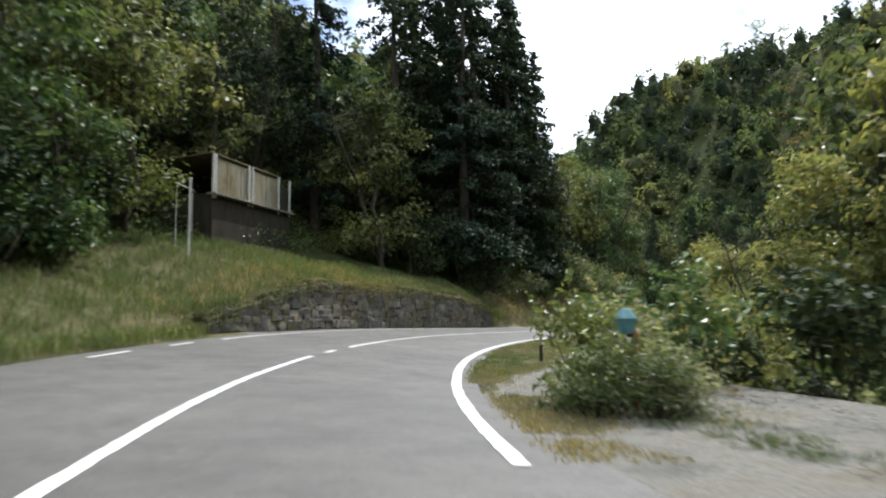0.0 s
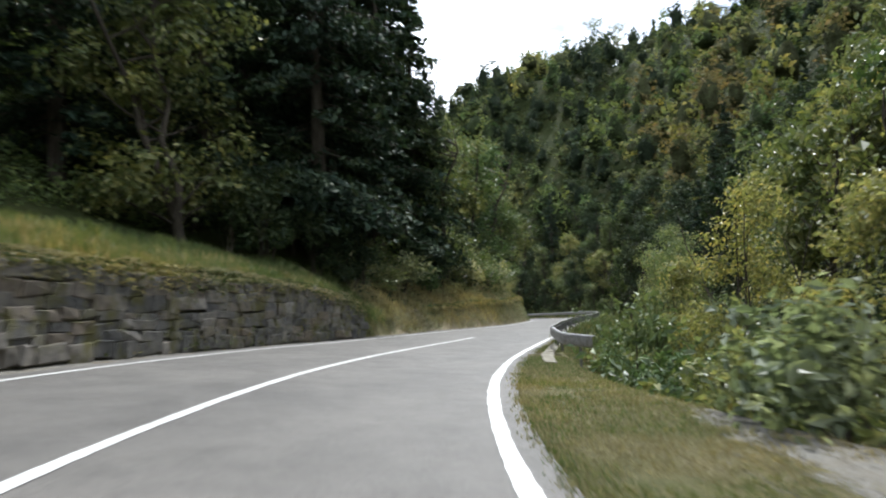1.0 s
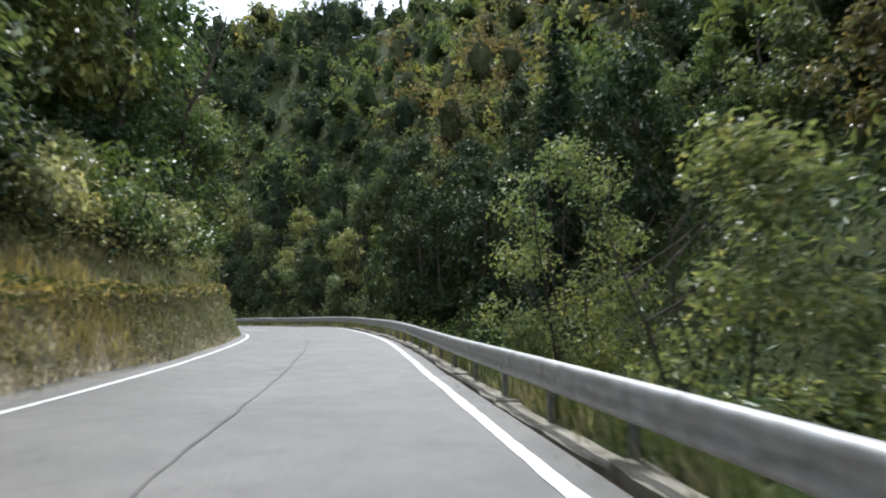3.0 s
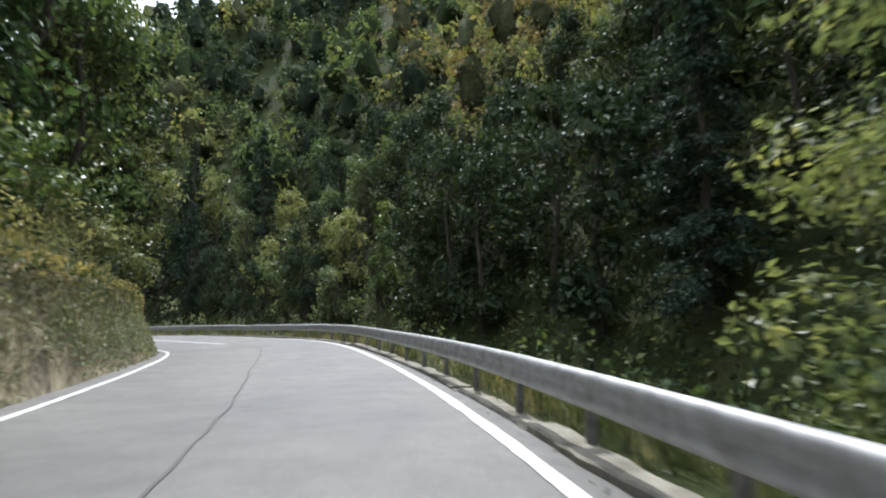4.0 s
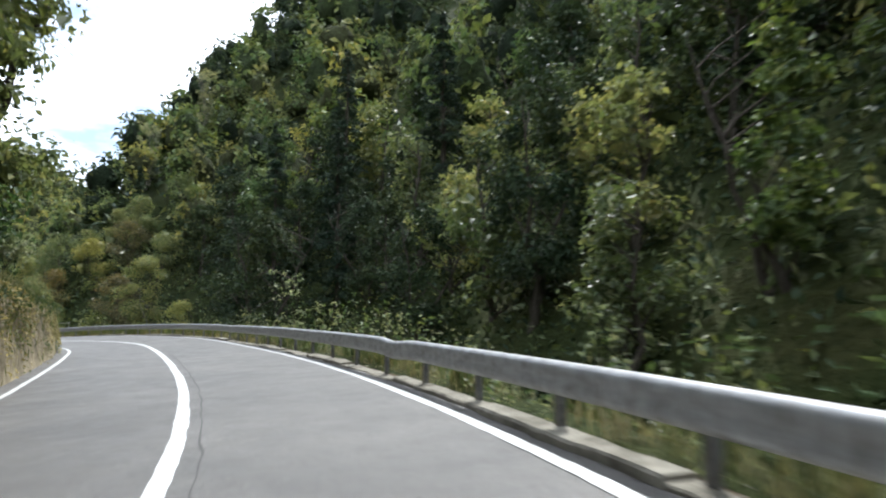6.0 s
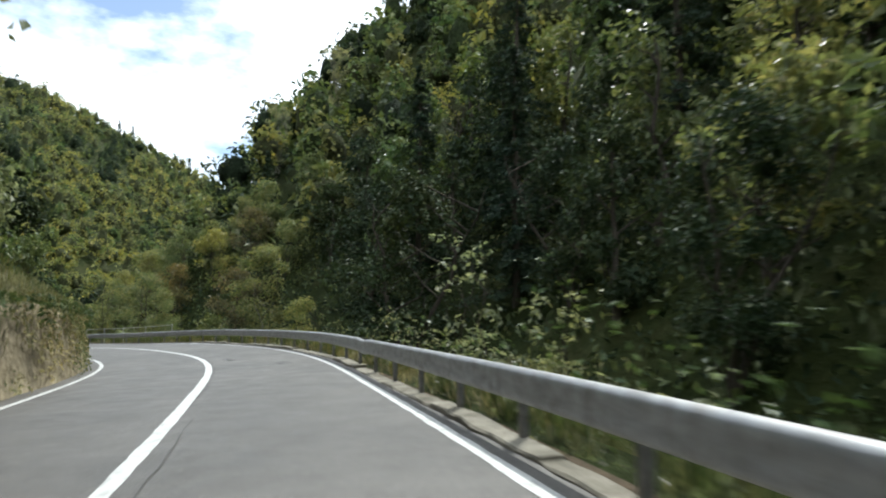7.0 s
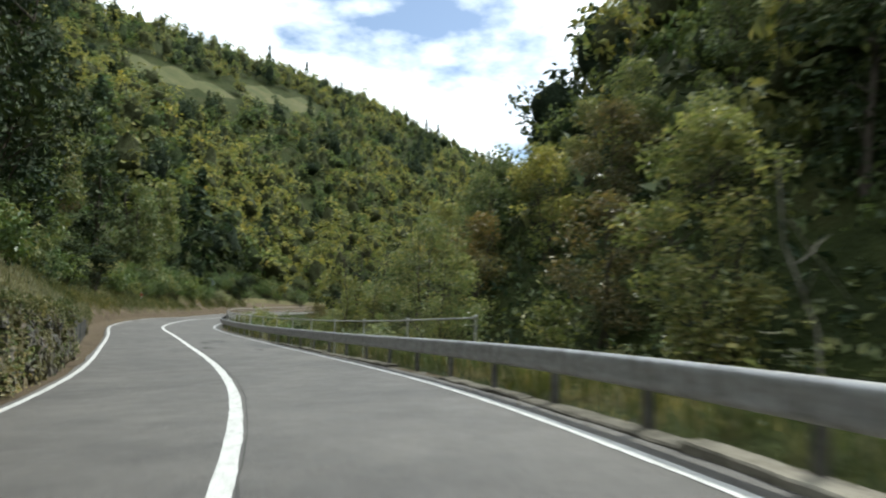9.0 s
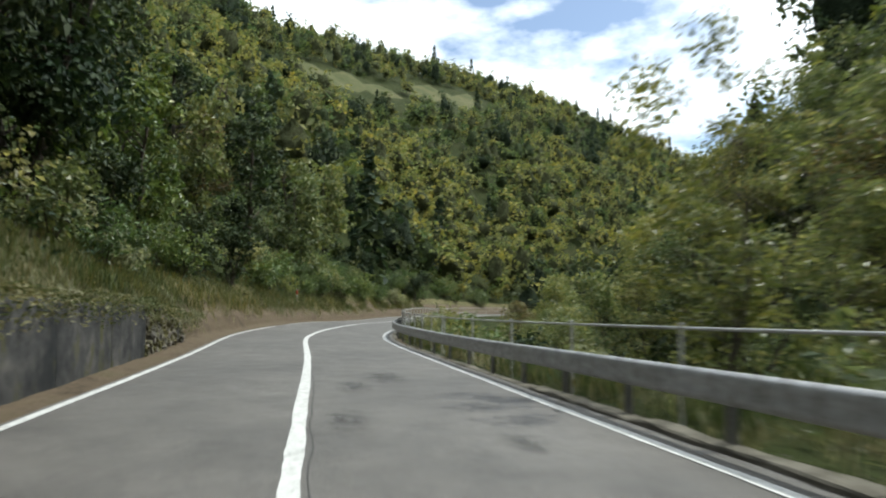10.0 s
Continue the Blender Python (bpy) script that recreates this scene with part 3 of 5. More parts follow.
def build_ground():
    s = np.concatenate([np.arange(SMIN, 200, 0.6), np.arange(200, SMAX + 1, 1.5)])
    l, r, _ = lanes(s)
    o, q = foot(s), verge(s)
    left = [o + lean(s) + (REACH - 4.5) * f ** 1.7 for f in np.linspace(1, 0.03, 26)]
    left += [o + lean(s) * f for f in np.linspace(1, 0, 8)] + [o * 0.6, o * 0.25, o * 0 + 0.1]
    mid = [-l * 0.9, l * 0, r * 0.9]
    right = [r + 0.3 + (q - 0.3) * f for f in np.linspace(0, 0.93, 12)] + [r + q + (REACH - 4.5) * f ** 1.5 for f in np.linspace(0, 1, 40)]
    d = np.stack([-(l + e) for e in left] + mid + right, 1)
    ss = np.repeat(s[:, None], d.shape[1], 1)
    z = ground_level(ss, d)
    under = (d > -l[:, None] - 0.75) & (d < r[:, None] + 0.45)
    z = np.where(under, z - 0.08, z)
    xy = plan(ss, d)
    # the steep foot is uneven: push it in and out
    k = (np.arange(d.shape[1]) >= 24) & (np.arange(d.shape[1]) <= 33)
    push = (fbm(ss / 1.1, z * 1.3 + 40, 4) - 0.5) * 0.55 * k[None] * np.clip(cut(ss) - 0.5, 0, 1)
    side = np.stack([col(SIDE[:, 0], ss), col(SIDE[:, 1], ss)], -1)
    xy = xy - side * np.abs(push)[..., None]
    near = np.concatenate([xy, z[..., None]], -1).reshape(-1, 3)
    faces = grid_faces(*d.shape)
    cs, cd = (ss[:-1, :-1] + 0.3).ravel(), (0.5 * (d[:-1, :-1] + d[1:, 1:])).ravel()
    cl, cr, _ = lanes(cs)
    cx, cy = np.moveaxis(plan(cs, cd), -1, 0)
    e, g = -cd - cl, cd - cr
    mix = fbm(cx / 3, cy / 3)
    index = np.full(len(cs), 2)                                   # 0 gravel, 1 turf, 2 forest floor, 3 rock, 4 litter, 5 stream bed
    index[(e > -1) & (e < foot(cs) + np.interp(cs, [22, 30], [8, 2.8])) & (cs < 60)] = 1
    index[(e > -1) & (e < foot(cs) + 2.5) & (cs >= 60)] = 1
    index[(e > foot(cs) - 0.1) & (e < foot(cs) + lean(cs) + 0.05) & (cs > 44) & (cs < 187)] = 3
    index[(e > -1) & (e < foot(cs)) & (cs > 20)] = 0
    index[(e > -1) & (e < foot(cs) - 0.06) & (cs > 145)] = 4
    index[(e > foot(cs) - 0.1) & (e < foot(cs) + 1.6) & (cs > 183)] = 4
    index[(g > -1) & (g < verge(cs) + 2.5)] = 1
    index[(g > -1) & (g < 0.8) & (cs > 33)] = 4
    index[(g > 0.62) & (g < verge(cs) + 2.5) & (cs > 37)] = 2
    index[(g > np.interp(cs, [11, 13.5, 16, 24], [0.3, 1.0, 1.9, 2.4]) + 1.4 * (mix - 0.5)) & (g < verge(cs) + 1) & (cs < 25)] = 0
    index[(g > 0.3) & (g < 9) & (cs < 11)] = 0
    index[(g > -1) & (g < 0.3) & (cs < 33)] = 0
    index[(g > verge(cs) + 3.4) & (g < verge(cs) + 6.0) & (cs > 30)] = 5
    # hills: a coarse grid outside the strip
    x, y = np.meshgrid(np.arange(-330, 341, 6.0), np.arange(-140, 661, 6.0), indexing="ij")
    hs, hd = station(np.stack([x.ravel(), y.ravel()], -1))
    hz = ground_level(hs, hd).reshape(x.shape)
    inner = (np.abs(hd) < REACH - 6).reshape(x.shape) & ((hs > SMIN + 2) & (hs < SMAX - 2)).reshape(x.shape)
    # under the strip the coarse sheet sinks out of the way
    hz = np.where(inner, hz - 14, hz)
    hf = grid_faces(*x.shape)
    keep = ~inner.ravel()[hf].all(1)
    hf = hf[keep] + len(near)
    hills = np.stack([x, y, hz], -1).reshape(-1, 3)
    mx, my = hills[hf - len(near)].mean(1).T[:2]
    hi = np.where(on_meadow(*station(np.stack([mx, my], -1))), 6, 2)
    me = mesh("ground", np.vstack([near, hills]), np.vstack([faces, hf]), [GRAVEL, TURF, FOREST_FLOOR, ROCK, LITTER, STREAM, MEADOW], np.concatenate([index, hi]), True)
    tagged(new("ground", me), "wooded valley ground with grassy banks and a ravine", "ground", kind="structure")


build_ground()

# ---- road ----


def ribbon(s, near, far, lift):
    """A strip along the road between two offsets, cut into rows."""
    d = np.stack([near, far], 1)
    ss = np.repeat(s[:, None], 2, 1)
    return np.concatenate([plan(ss, d), (road_level(ss, d) + lift)[..., None]], -1).reshape(-1, 3), grid_faces(len(s), 2)


def marking(a, b, offset, width, parent, lift=0.006):
    s = np.linspace(a, b, max(2, int((b - a) / 0.14) + 1))
    mid = offset(s) + 0.02 * (bumps(s / 2.5, s * 0 + 3) - 0.5) + 0.012 * (bumps(s / 0.22, s * 0 + 5) - 0.5)
    w = width * (1 + 0.14 * (bumps(s / 0.8, s * 0 + 9) - 0.5) + 0.16 * (bumps(s / 0.17, s * 0 + 14) - 0.5))
    v, f = ribbon(s, mid - w / 2, mid + w / 2, lift)
    return part("line_marking", mesh("line_marking", v, f, PAINT), parent)


def build_road():
    s = np.arange(SMIN, SMAX, 0.75)
    l, r, _ = lanes(s)
    f = np.linspace(0, 1, 13)
    ragged = 0.16 * (fbm(s / 1.9, s * 0 + 2) - 0.5)
    lo, hi = -(l + np.interp(s, [138, 148], [0.45, 0.16]) + ragged * np.interp(s, [138, 148], [1, 0.8])), r + 0.37 + 0.25 * ragged
    hi = hi + np.interp(s, [-8, 2, 9], [2.4, 1.3, 0.0]) * (0.8 + 0.5 * fbm(s / 1.1, s * 0 + 6))
    d = lo[:, None] * (1 - f) + hi[:, None] * f
    ss = np.repeat(s[:, None], len(f), 1)
    z = road_level(ss, d) + 0.012 * (fbm(ss / 2.5, d / 2.5) - 0.5)
    top = np.concatenate([plan(ss, d), z[..., None]], -1)
    # the slab's edges go down into the ground
    rims = [np.concatenate([top[:, i, :2] + 0.0, top[:, i, 2:] - 0.2], -1) for i in (0, -1)]
    all_d = np.concatenate([rims[0][:, None], top, rims[1][:, None]], 1)
    road = new("road", mesh("road", all_d.reshape(-1, 3), grid_faces(*all_d.shape[:2]), ASPHALT, smooth=False))
    tagged(road, "worn grey asphalt road bending through the valley", "road", kind="structure")
    left = lambda s: -lanes(s)[0]
    right = lambda s: lanes(s)[1]
    centre = lambda s: 0 * s
    for a, b in ((SMIN, 9.6), (12.2, 13.6), (15.1, 16.1), (17.5, 195), (197, SMAX - 1)):
        marking(a, b, left, 0.12, road)
    for a, b in ((SMIN, 15.0), (16.0, 16.75), (18.0, 42.6), (96.0, SMAX - 1)):
        marking(a, b, centre, 0.15 if a < 90 else 0.17, road)
    marking(5.25, 30, right, 0.18, road)
    marking(30, SMAX - 1, right, 0.15, road)
    # tarred seams and mended places
    for a, b, off, w in ((43, 95.7, None, 0.034), (96, 118, 0.24, 0.024), (120, 175, 0.14, 0.02)):
        s = np.arange(a, b, 0.25)
        mid = (np.interp(s, [43, 62, 78, 83, 87, 96], [0.0, -0.2, -0.42, -0.25, 0.0, 0.1]) if off is None else off) + 0.1 * (fbm(s / 3, s * 0 + a) - 0.5) + 0.05 * (bumps(s / 0.5, s * 0 + a) - 0.5)
        ww = w * (0.15 + 1.4 * fbm(s / 1.2, s * 0 + 1))
        v, fc = ribbon(s, mid - ww / 2, mid + ww / 2, 0.009)
        part("tar_seam", mesh("tar_seam", v, fc, TAR), road, "dark tarred seam")
    for a, d0, ln, wd in ((168.5, 0.55, 2.2, 0.7), (167.0, 2.2, 1.4, 0.6), (171.8, 0.8, 2.4, 0.8), (173.4, 1.5, 3.2, 1.1), (131.0, 0.75, 2.6, 0.5), (127.5, 2.0, 2.0, 0.6)):
        at, yaw = plan(a, d0), math.degrees(math.atan2(col(AHEAD[:, 1], a), col(AHEAD[:, 0], a)))
        u, w = np.meshgrid(np.linspace(-ln / 2, ln / 2, 5), np.linspace(-wd / 2, wd / 2, 4), indexing="ij")
        slope = float(road_level(np.array(a + 1.0), np.array(d0)) - road_level(np.array(a - 1.0), np.array(d0))) / 2
        tilt = float(lanes(np.array(a))[2])
        v = np.stack([u, w, 0.012 + slope * u - tilt * w], -1).reshape(-1, 3)
        part("mended_patch", mesh("mended_patch", v, grid_faces(5, 4), PATCHING), road, "dark mended asphalt patch", pose(at[0], at[1], float(road_level(np.array(a), np.array(d0))), 0, 0, yaw))
    return road


build_road()


RAIL_AT = [33.5, 35, 38, 42, 50, 60, 75, 90, 105, 120, 135, 150, 165, 180, 200]
RAIL_OUT = [2.0, 1.14, 0.63, 0.56, 0.56, 0.48, 0.40, 0.36, 0.34, 0.35, 0.41, 0.48, 0.47, 0.44, 0.41]
RAIL_TOP = [0.6, 0.623, 0.685, 0.717, 0.722, 0.719, 0.712, 0.715, 0.722, 0.734, 0.751, 0.757, 0.736, 0.709, 0.684]


def rail_offset(s):
    return lanes(s)[1] + np.interp(s, RAIL_AT, RAIL_OUT)


def build_kerb():
    """A low concrete footing under the guard rail, in cast lengths."""
    kerb = thing("kerb", "low weathered concrete kerb under the guard rail", "kerb", kind="structure")
    rng = random.Random(5)
    for k in range(50):
        a = 32.0 + 3.4 * k
        b = a + 3.38
        s = np.linspace(a, b, 16)
        inner = np.minimum(rail_offset(s) - 0.10, lanes(s)[1] + np.interp(s, [30.4, 34, 38, 44], [0.95, 0.64, 0.52, 0.6]))
        lift = (0.06 if a < 146 else 0.03) + rng.uniform(-0.04, 0.03)
        rows = []
        for off, h in ((0.0, -0.12), (0.0, lift - 0.02), (0.02, lift), (0.27, lift - 0.005), (0.3, lift - 0.04), (0.31, -0.5)):
            dd = inner + off + 0.12 * (fbm(s / 0.6, s * 0 + off * 9) - 0.5)
            rows.append(np.concatenate([plan(s, dd), (road_level(s, dd) + h + 0.06 * (fbm(s / 0.5, s * 0 + off) - 0.5))[:, None]], -1))
        v = np.stack(rows, 1)
        ends = [[q + e for q in ring] for e in (0, 90) for ring in ((0, 1, 2, 5), (2, 3, 4, 5))]
        part("kerb_block", mesh("kerb_block", v.reshape(-1, 3), np.vstack([grid_faces(16, 6), ends]), CONCRETE if a < 146 else DARK_CONCRETE), kerb)


def build_guard_rail():
    """Galvanised two-wave beam in lengths of four metres, on channel posts."""
    rail = thing("guard_rail", "galvanised steel guard rail with a corrugated beam on posts", "guard rail")
    prof = [(0.004, -0.006), (-0.012, 0.0), (-0.035, -0.004), (-0.06, -0.02), (-0.075, -0.045), (-0.081, -0.085), (-0.08, -0.115), (-0.074, -0.145), (-0.073, -0.16),
            (-0.074, -0.175), (-0.08, -0.205), (-0.081, -0.235), (-0.076, -0.262), (-0.06, -0.288), (-0.035, -0.306), (-0.012, -0.314), (0.004, -0.31)]
    prof = np.array(prof)
    skin = np.vstack([prof, prof[::-1] + [0.012, 0]])
    skin = np.vstack([skin, skin[:1]])

    def top(s):
        dent = 0.05 * np.exp(-((s - 103.5) / 0.5) ** 2) + 0.04 * np.exp(-((s - 123) / 0.4) ** 2) + 0.025 * np.exp(-((s - 90) / 0.5) ** 2)
        return np.interp(s, RAIL_AT, RAIL_TOP) - dent + 0.012 * (bumps(s / 5, s * 0) - 0.5)

    post = bmesh.new()
    for x0, y0, x1, y1 in ((-0.006, -0.06, 0.0, 0.06), (0.0, -0.06, 0.055, -0.054), (0.0, 0.054, 0.055, 0.06)):
        bmesh.ops.create_cube(post, size=1, matrix=Matrix.Translation(((x0 + x1) / 2, (y0 + y1) / 2, -0.1)) @ Matrix.Diagonal((x1 - x0, y1 - y0, 1.45, 1)))
    post = bm_mesh("rail_post", post, POST_STEEL)
    block = box_mesh("spacer", (0.1, 0.13, 0.22), POST_STEEL, 0.008)
    bolt = bmesh.new()
    bmesh.ops.create_cone(bolt, cap_ends=True, segments=6, radius1=0.016, radius2=0.013, depth=0.02)
    bolt = bm_mesh("bolt", bolt, POST_STEEL)
    for k in range(41):
        a, b = 33.5 + 4 * k, 33.5 + 4 * (k + 1) + 0.1
        s = np.linspace(a, b, 13)
        dd = rail_offset(s)[:, None] + skin[None, :, 0] + (0.006 if k % 2 else 0)
        zz = (road_level(s, rail_offset(s)) + top(s))[:, None] + skin[None, :, 1]
        xy = plan(np.repeat(s[:, None], len(skin), 1), dd)
        v = np.concatenate([xy, zz[..., None]], -1)
        beam = part("beam", mesh("beam", v.reshape(-1, 3), grid_faces(13, len(skin)), GALVANISED, smooth=True), rail)
        for c in (0.12, 0.3):
            at = plan(a + c, rail_offset(a + c) - 0.012)
            z = road_level(a + c, 3.0) + top(a + c) - 0.035
            part("bolt", bolt, beam, at=pose(at[0], at[1], float(z), 0, 90, 0))
    for k in range(82):
        s = 34.4 + 2 * k
        at = plan(s, rail_offset(s) + 0.12)
        yaw = math.degrees(math.atan2(col(SIDE[:, 1], s), col(SIDE[:, 0], s)))
        z = float(road_level(s, rail_offset(s)) + top(s)) - 0.66
        p = part("post", post, rail, at=pose(at[0], at[1], z, 0, 0, yaw))
        part("spacer", block, p, at=pose(-0.06, 0, 0.36))


def fence_offset(s):
    return lanes(s)[1] + np.interp(s, [154.9, 158.2, 161.3, 166, 300], [1.34, 1.0, 0.8, 0.78, 0.9])


def build_fence():
    """The pipe fence behind the guard rail: two rails on posts."""
    fence = thing("pipe_fence", "thin grey steel pipe fence behind the guard rail", "fence")
    post = box_mesh("fence_post", (0.042, 0.042, 1.55), FENCE_STEEL, 0.006)
    cap = box_mesh("post_cap", (0.056, 0.056, 0.05), FENCE_STEEL, 0.01)

    def level(s):
        return road_level(s, lanes(s)[1]) + np.interp(s, [154.9, 158.2, 161.3, 166, 300], [1.19, 1.15, 1.12, 1.1, 1.12])

    stations = [154.9, 158.2] + list(np.arange(161.3, 180, 3.1)) + list(np.arange(180.2, 262, 1.5))
    for a, b in zip(stations[:-1], stations[1:]):
        s = np.linspace(a, b, 4)
        for drop in (0.0, 0.5) if a > 172 else (0.0,):
            p = np.concatenate([plan(s, fence_offset(s)), (level(s) - drop)[:, None]], -1)
            v, f = tube_arrays(p, [0.02] * 4, 6)
            part("pipe", mesh("pipe", v, f, FENCE_STEEL, smooth=True), fence)
    for s in stations:
        at = plan(s, fence_offset(s))
        p = part("post", post, fence, at=pose(at[0], at[1], float(level(s)) - 1.5))
        part("cap", cap, p, at=pose(0, 0, 1.51))


build_kerb()
build_guard_rail()
build_fence()


def build_concrete_wall():
    """A low stained retaining wall, cast in panels, along the left of the road."""
    wall = thing("retaining_wall", "low dark stained concrete wall with moss on top", "wall", kind="structure")
    for k in range(4):
        a = 166.2 + 3.0 * k
        s = np.linspace(a, a + 2.98, 12)
        l = lanes(s)[0]
        face = -(l + foot(s) - 0.1)
        h = cut(s) + 0.06
        rows = []
        for off, up in ((0.0, -0.2), (0.0, 0.35), (0.01, 0.75), (0.04, 1.0), (0.28, 1.0), (0.31, 0.75), (0.32, 0.35), (0.32, -0.2)):
            dd = face - off + 0.02 * (fbm(s / 0.7 + k, s * 0 + up * 5) - 0.5)
            rows.append(np.concatenate([plan(s, dd), (road_level(s, dd) + (up * h if up > 0 else up) + (0.05 * (fbm(s / 0.5, s * 0) - 0.5) if up > 0.9 else 0))[:, None]], -1))
        v = np.stack(rows, 1)
        ends = [[q + a for q in ring] for a in (0, 88) for ring in ((0, 1, 6, 7), (1, 2, 5, 6), (2, 3, 4, 5))]
        part("panel", mesh("panel", v.reshape(-1, 3), np.vstack([grid_faces(12, 8)[:, ::-1], ends]), WALL_CONCRETE), wall)


build_concrete_wall()

# ---- trees ----


def leaf_quads(rng, at, normal, size, jitter=0.55):
    """Diamond leaves at the given places, facing about the given way."""
    n = len(at)
    nrm = normal + rng.normal(0, jitter, (n, 3))
    nrm /= np.linalg.norm(nrm, axis=1)[:, None] + 1e-9
    a = np.cross(nrm, rng.normal(0, 1, (n, 3)))
    a /= np.linalg.norm(a, axis=1)[:, None] + 1e-9
    b = np.cross(nrm, a)
    size = (size * rng.uniform(0.6, 1.35, n))[:, None]
    droop = nrm * size * 0.18
    return np.stack([at - a * size * 0.6 - droop, at + b * size * 0.34, at + a * size * 0.62 - droop, at - b * size * 0.34], 1)


def blobs_of(rng, n, low, high, radius, shape, clump=1.0):
    """Centres and radii of the clumps that make up a crown."""
    out = []
    for _ in range(n):
        h = rng.uniform(0, 1)
        w = {"round": math.sqrt(max(0.05, 1 - (2 * h - 0.9) ** 2)), "column": 0.75 - 0.35 * h, "spread": 0.45 + 0.6 * h}[shape]
        ang, q = rng.uniform(0, 2 * np.pi), rng.uniform(0.25, 0.85) * radius * w
        out.append((np.array([q * math.cos(ang), q * math.sin(ang), low + (high - low) * h]), radius * clump * rng.uniform(0.26, 0.46)))
    return out


def crown_quads(rng, blobs, leaves, size, upward=0.45, jitter=0.55):
    per = np.array([r ** 2 for _, r in blobs])
    per = np.maximum(3, (leaves * per / per.sum()).astype(int))
    at, nrm = [], []
    for (c, r), n in zip(blobs, per):
        d = rng.normal(0, 1, (n, 3))
        d /= np.linalg.norm(d, axis=1)[:, None]
        at.append(c + d * r * rng.uniform(0.45, 1.12, (n, 1)) * [1, 1, 0.8])
        nrm.append(d * 0.7 + [0, 0, upward])
    return leaf_quads(rng, np.vstack(at), np.vstack(nrm), size, jitter)


def quad_mesh(name, quads, mat):
    n = len(quads)
    return mesh(name, quads.reshape(-1, 3), np.arange(4 * n).reshape(-1, 4), mat)


def bent(rng, a, b, n=5, sway=0.06):
    p = np.linspace(0, 1, n)[:, None] * (np.array(b) - np.array(a)) + np.array(a)
    p[1:-1] += rng.normal(0, sway * np.linalg.norm(np.array(b) - np.array(a)), (n - 2, 3)) * [1, 1, 0.4]
    return p


def broad_tree(seed, name, label, height, radius, low, leaves, size, leaf, bark, shape="round", stems=1, clumps=16, upward=0.45, thick=0.022, clump=1.0):
    """A broadleaved tree: tapered trunk, limbs to the clumps, crown of leaves."""
    rng = np.random.RandomState(seed)
    tree = thing(name, label, "tree", "trees beside the road")
    blobs = blobs_of(rng, clumps, low, height * 0.93, radius, shape, clump)
    trunks, limbs = [], []
    for k in range(stems):
        lean = rng.normal(0, 0.05 + 0.1 * (stems > 1), 2) * height
        start = np.array([rng.normal(0, 0.25) * (stems > 1), rng.normal(0, 0.25) * (stems > 1), -0.8])
        line = bent(rng, start, (lean[0], lean[1], height * rng.uniform(0.78, 0.9)), 8, 0.015)
        w = height * thick / math.sqrt(stems)
        trunks.append(tube_arrays(line, np.linspace(w, w * 0.18, 8) * np.array([1.5, 1.12, 1, 1, 1, 1, 1, 1]), 7))
        for c, r in blobs[k::stems]:
            h = np.clip((c[2] - height * 0.16) / (height * 0.85), 0.12, 0.9)
            root = np.array([np.interp(h, np.linspace(0, 1, 8), line[:, i]) for i in range(3)])
            limbs.append(tube_arrays(bent(rng, root, c, 4, 0.05), np.linspace(w * 0.3, w * 0.08, 4), 4))
            tip = c + rng.normal(0, 0.6, 3) * r
            limbs.append(tube_arrays(bent(rng, c, tip, 3, 0.05), np.linspace(w * 0.1, w * 0.03, 3), 3))
    v, f = join_arrays(trunks)
    part("trunk", mesh("trunk", v, f, bark, smooth=True), tree)
    v, f = join_arrays(limbs)
    tagged(part("branching", mesh("branching", v, f, bark, smooth=True), tree), kind="stuff")
    quads = crown_quads(rng, blobs, leaves, size, upward)
    if clump == 1.0:       # dense crowns have a closed inside
        inside = [(c, r * 0.66) for c, r in blobs]
        quads = np.concatenate([quads, crown_quads(rng, inside, leaves // 6, size * 1.9, 0.3, 0.25)])
    part("crown", quad_mesh("crown", quads, leaf), tree)
    return tree


def spruce(seed, height, radius, leaves, size, label):
    """A conifer: straight trunk, drooping tiers of needled boughs."""
    rng = np.random.RandomState(seed)
    tree = thing("spruce", label, "tree", "spruces behind the bank")
    v, f = tube_arrays(bent(rng, (0, 0, -0.8), (0, 0, height), 8, 0.004), np.linspace(height * 0.016, 0.02, 8), 7)
    part("trunk", mesh("trunk", v, f, BARK, smooth=True), tree)
    at, nrm, limbs = [], [], []
    for k in range(int(height * 7)):
        h = rng.uniform(0.08, 0.985)
        reach = radius * (1 - h) ** 0.8 * rng.uniform(0.65, 1.08) + 0.15
        ang = rng.uniform(0, 2 * np.pi)
        root, tip = np.array([0, 0, h * height]), np.array([math.cos(ang) * reach, math.sin(ang) * reach, h * height - reach * 0.32])
        limbs.append(tube_arrays(np.linspace(root, tip, 3), [0.04, 0.025, 0.008], 4))
        n = max(4, int(leaves * reach / (height * 7 * radius * 0.45)))
        q = rng.uniform(0.12, 1.0, (n, 1)) ** 0.7
        at.append(root + (tip - root) * q + rng.normal(0, 1, (n, 3)) * [0.16, 0.16, 0.1] * (0.6 + reach * 0.3) - [0, 0, 0.12])
        nrm.append(np.tile([math.cos(ang) * 0.5, math.sin(ang) * 0.5, 0.7], (n, 1)))
    v, f = join_arrays(limbs)
    tagged(part("boughwork", mesh("boughwork", v, f, BARK), tree), kind="stuff")
    part("needles", quad_mesh("needles", leaf_quads(rng, np.vstack(at), np.vstack(nrm), size), NEEDLES), tree)
    return tree


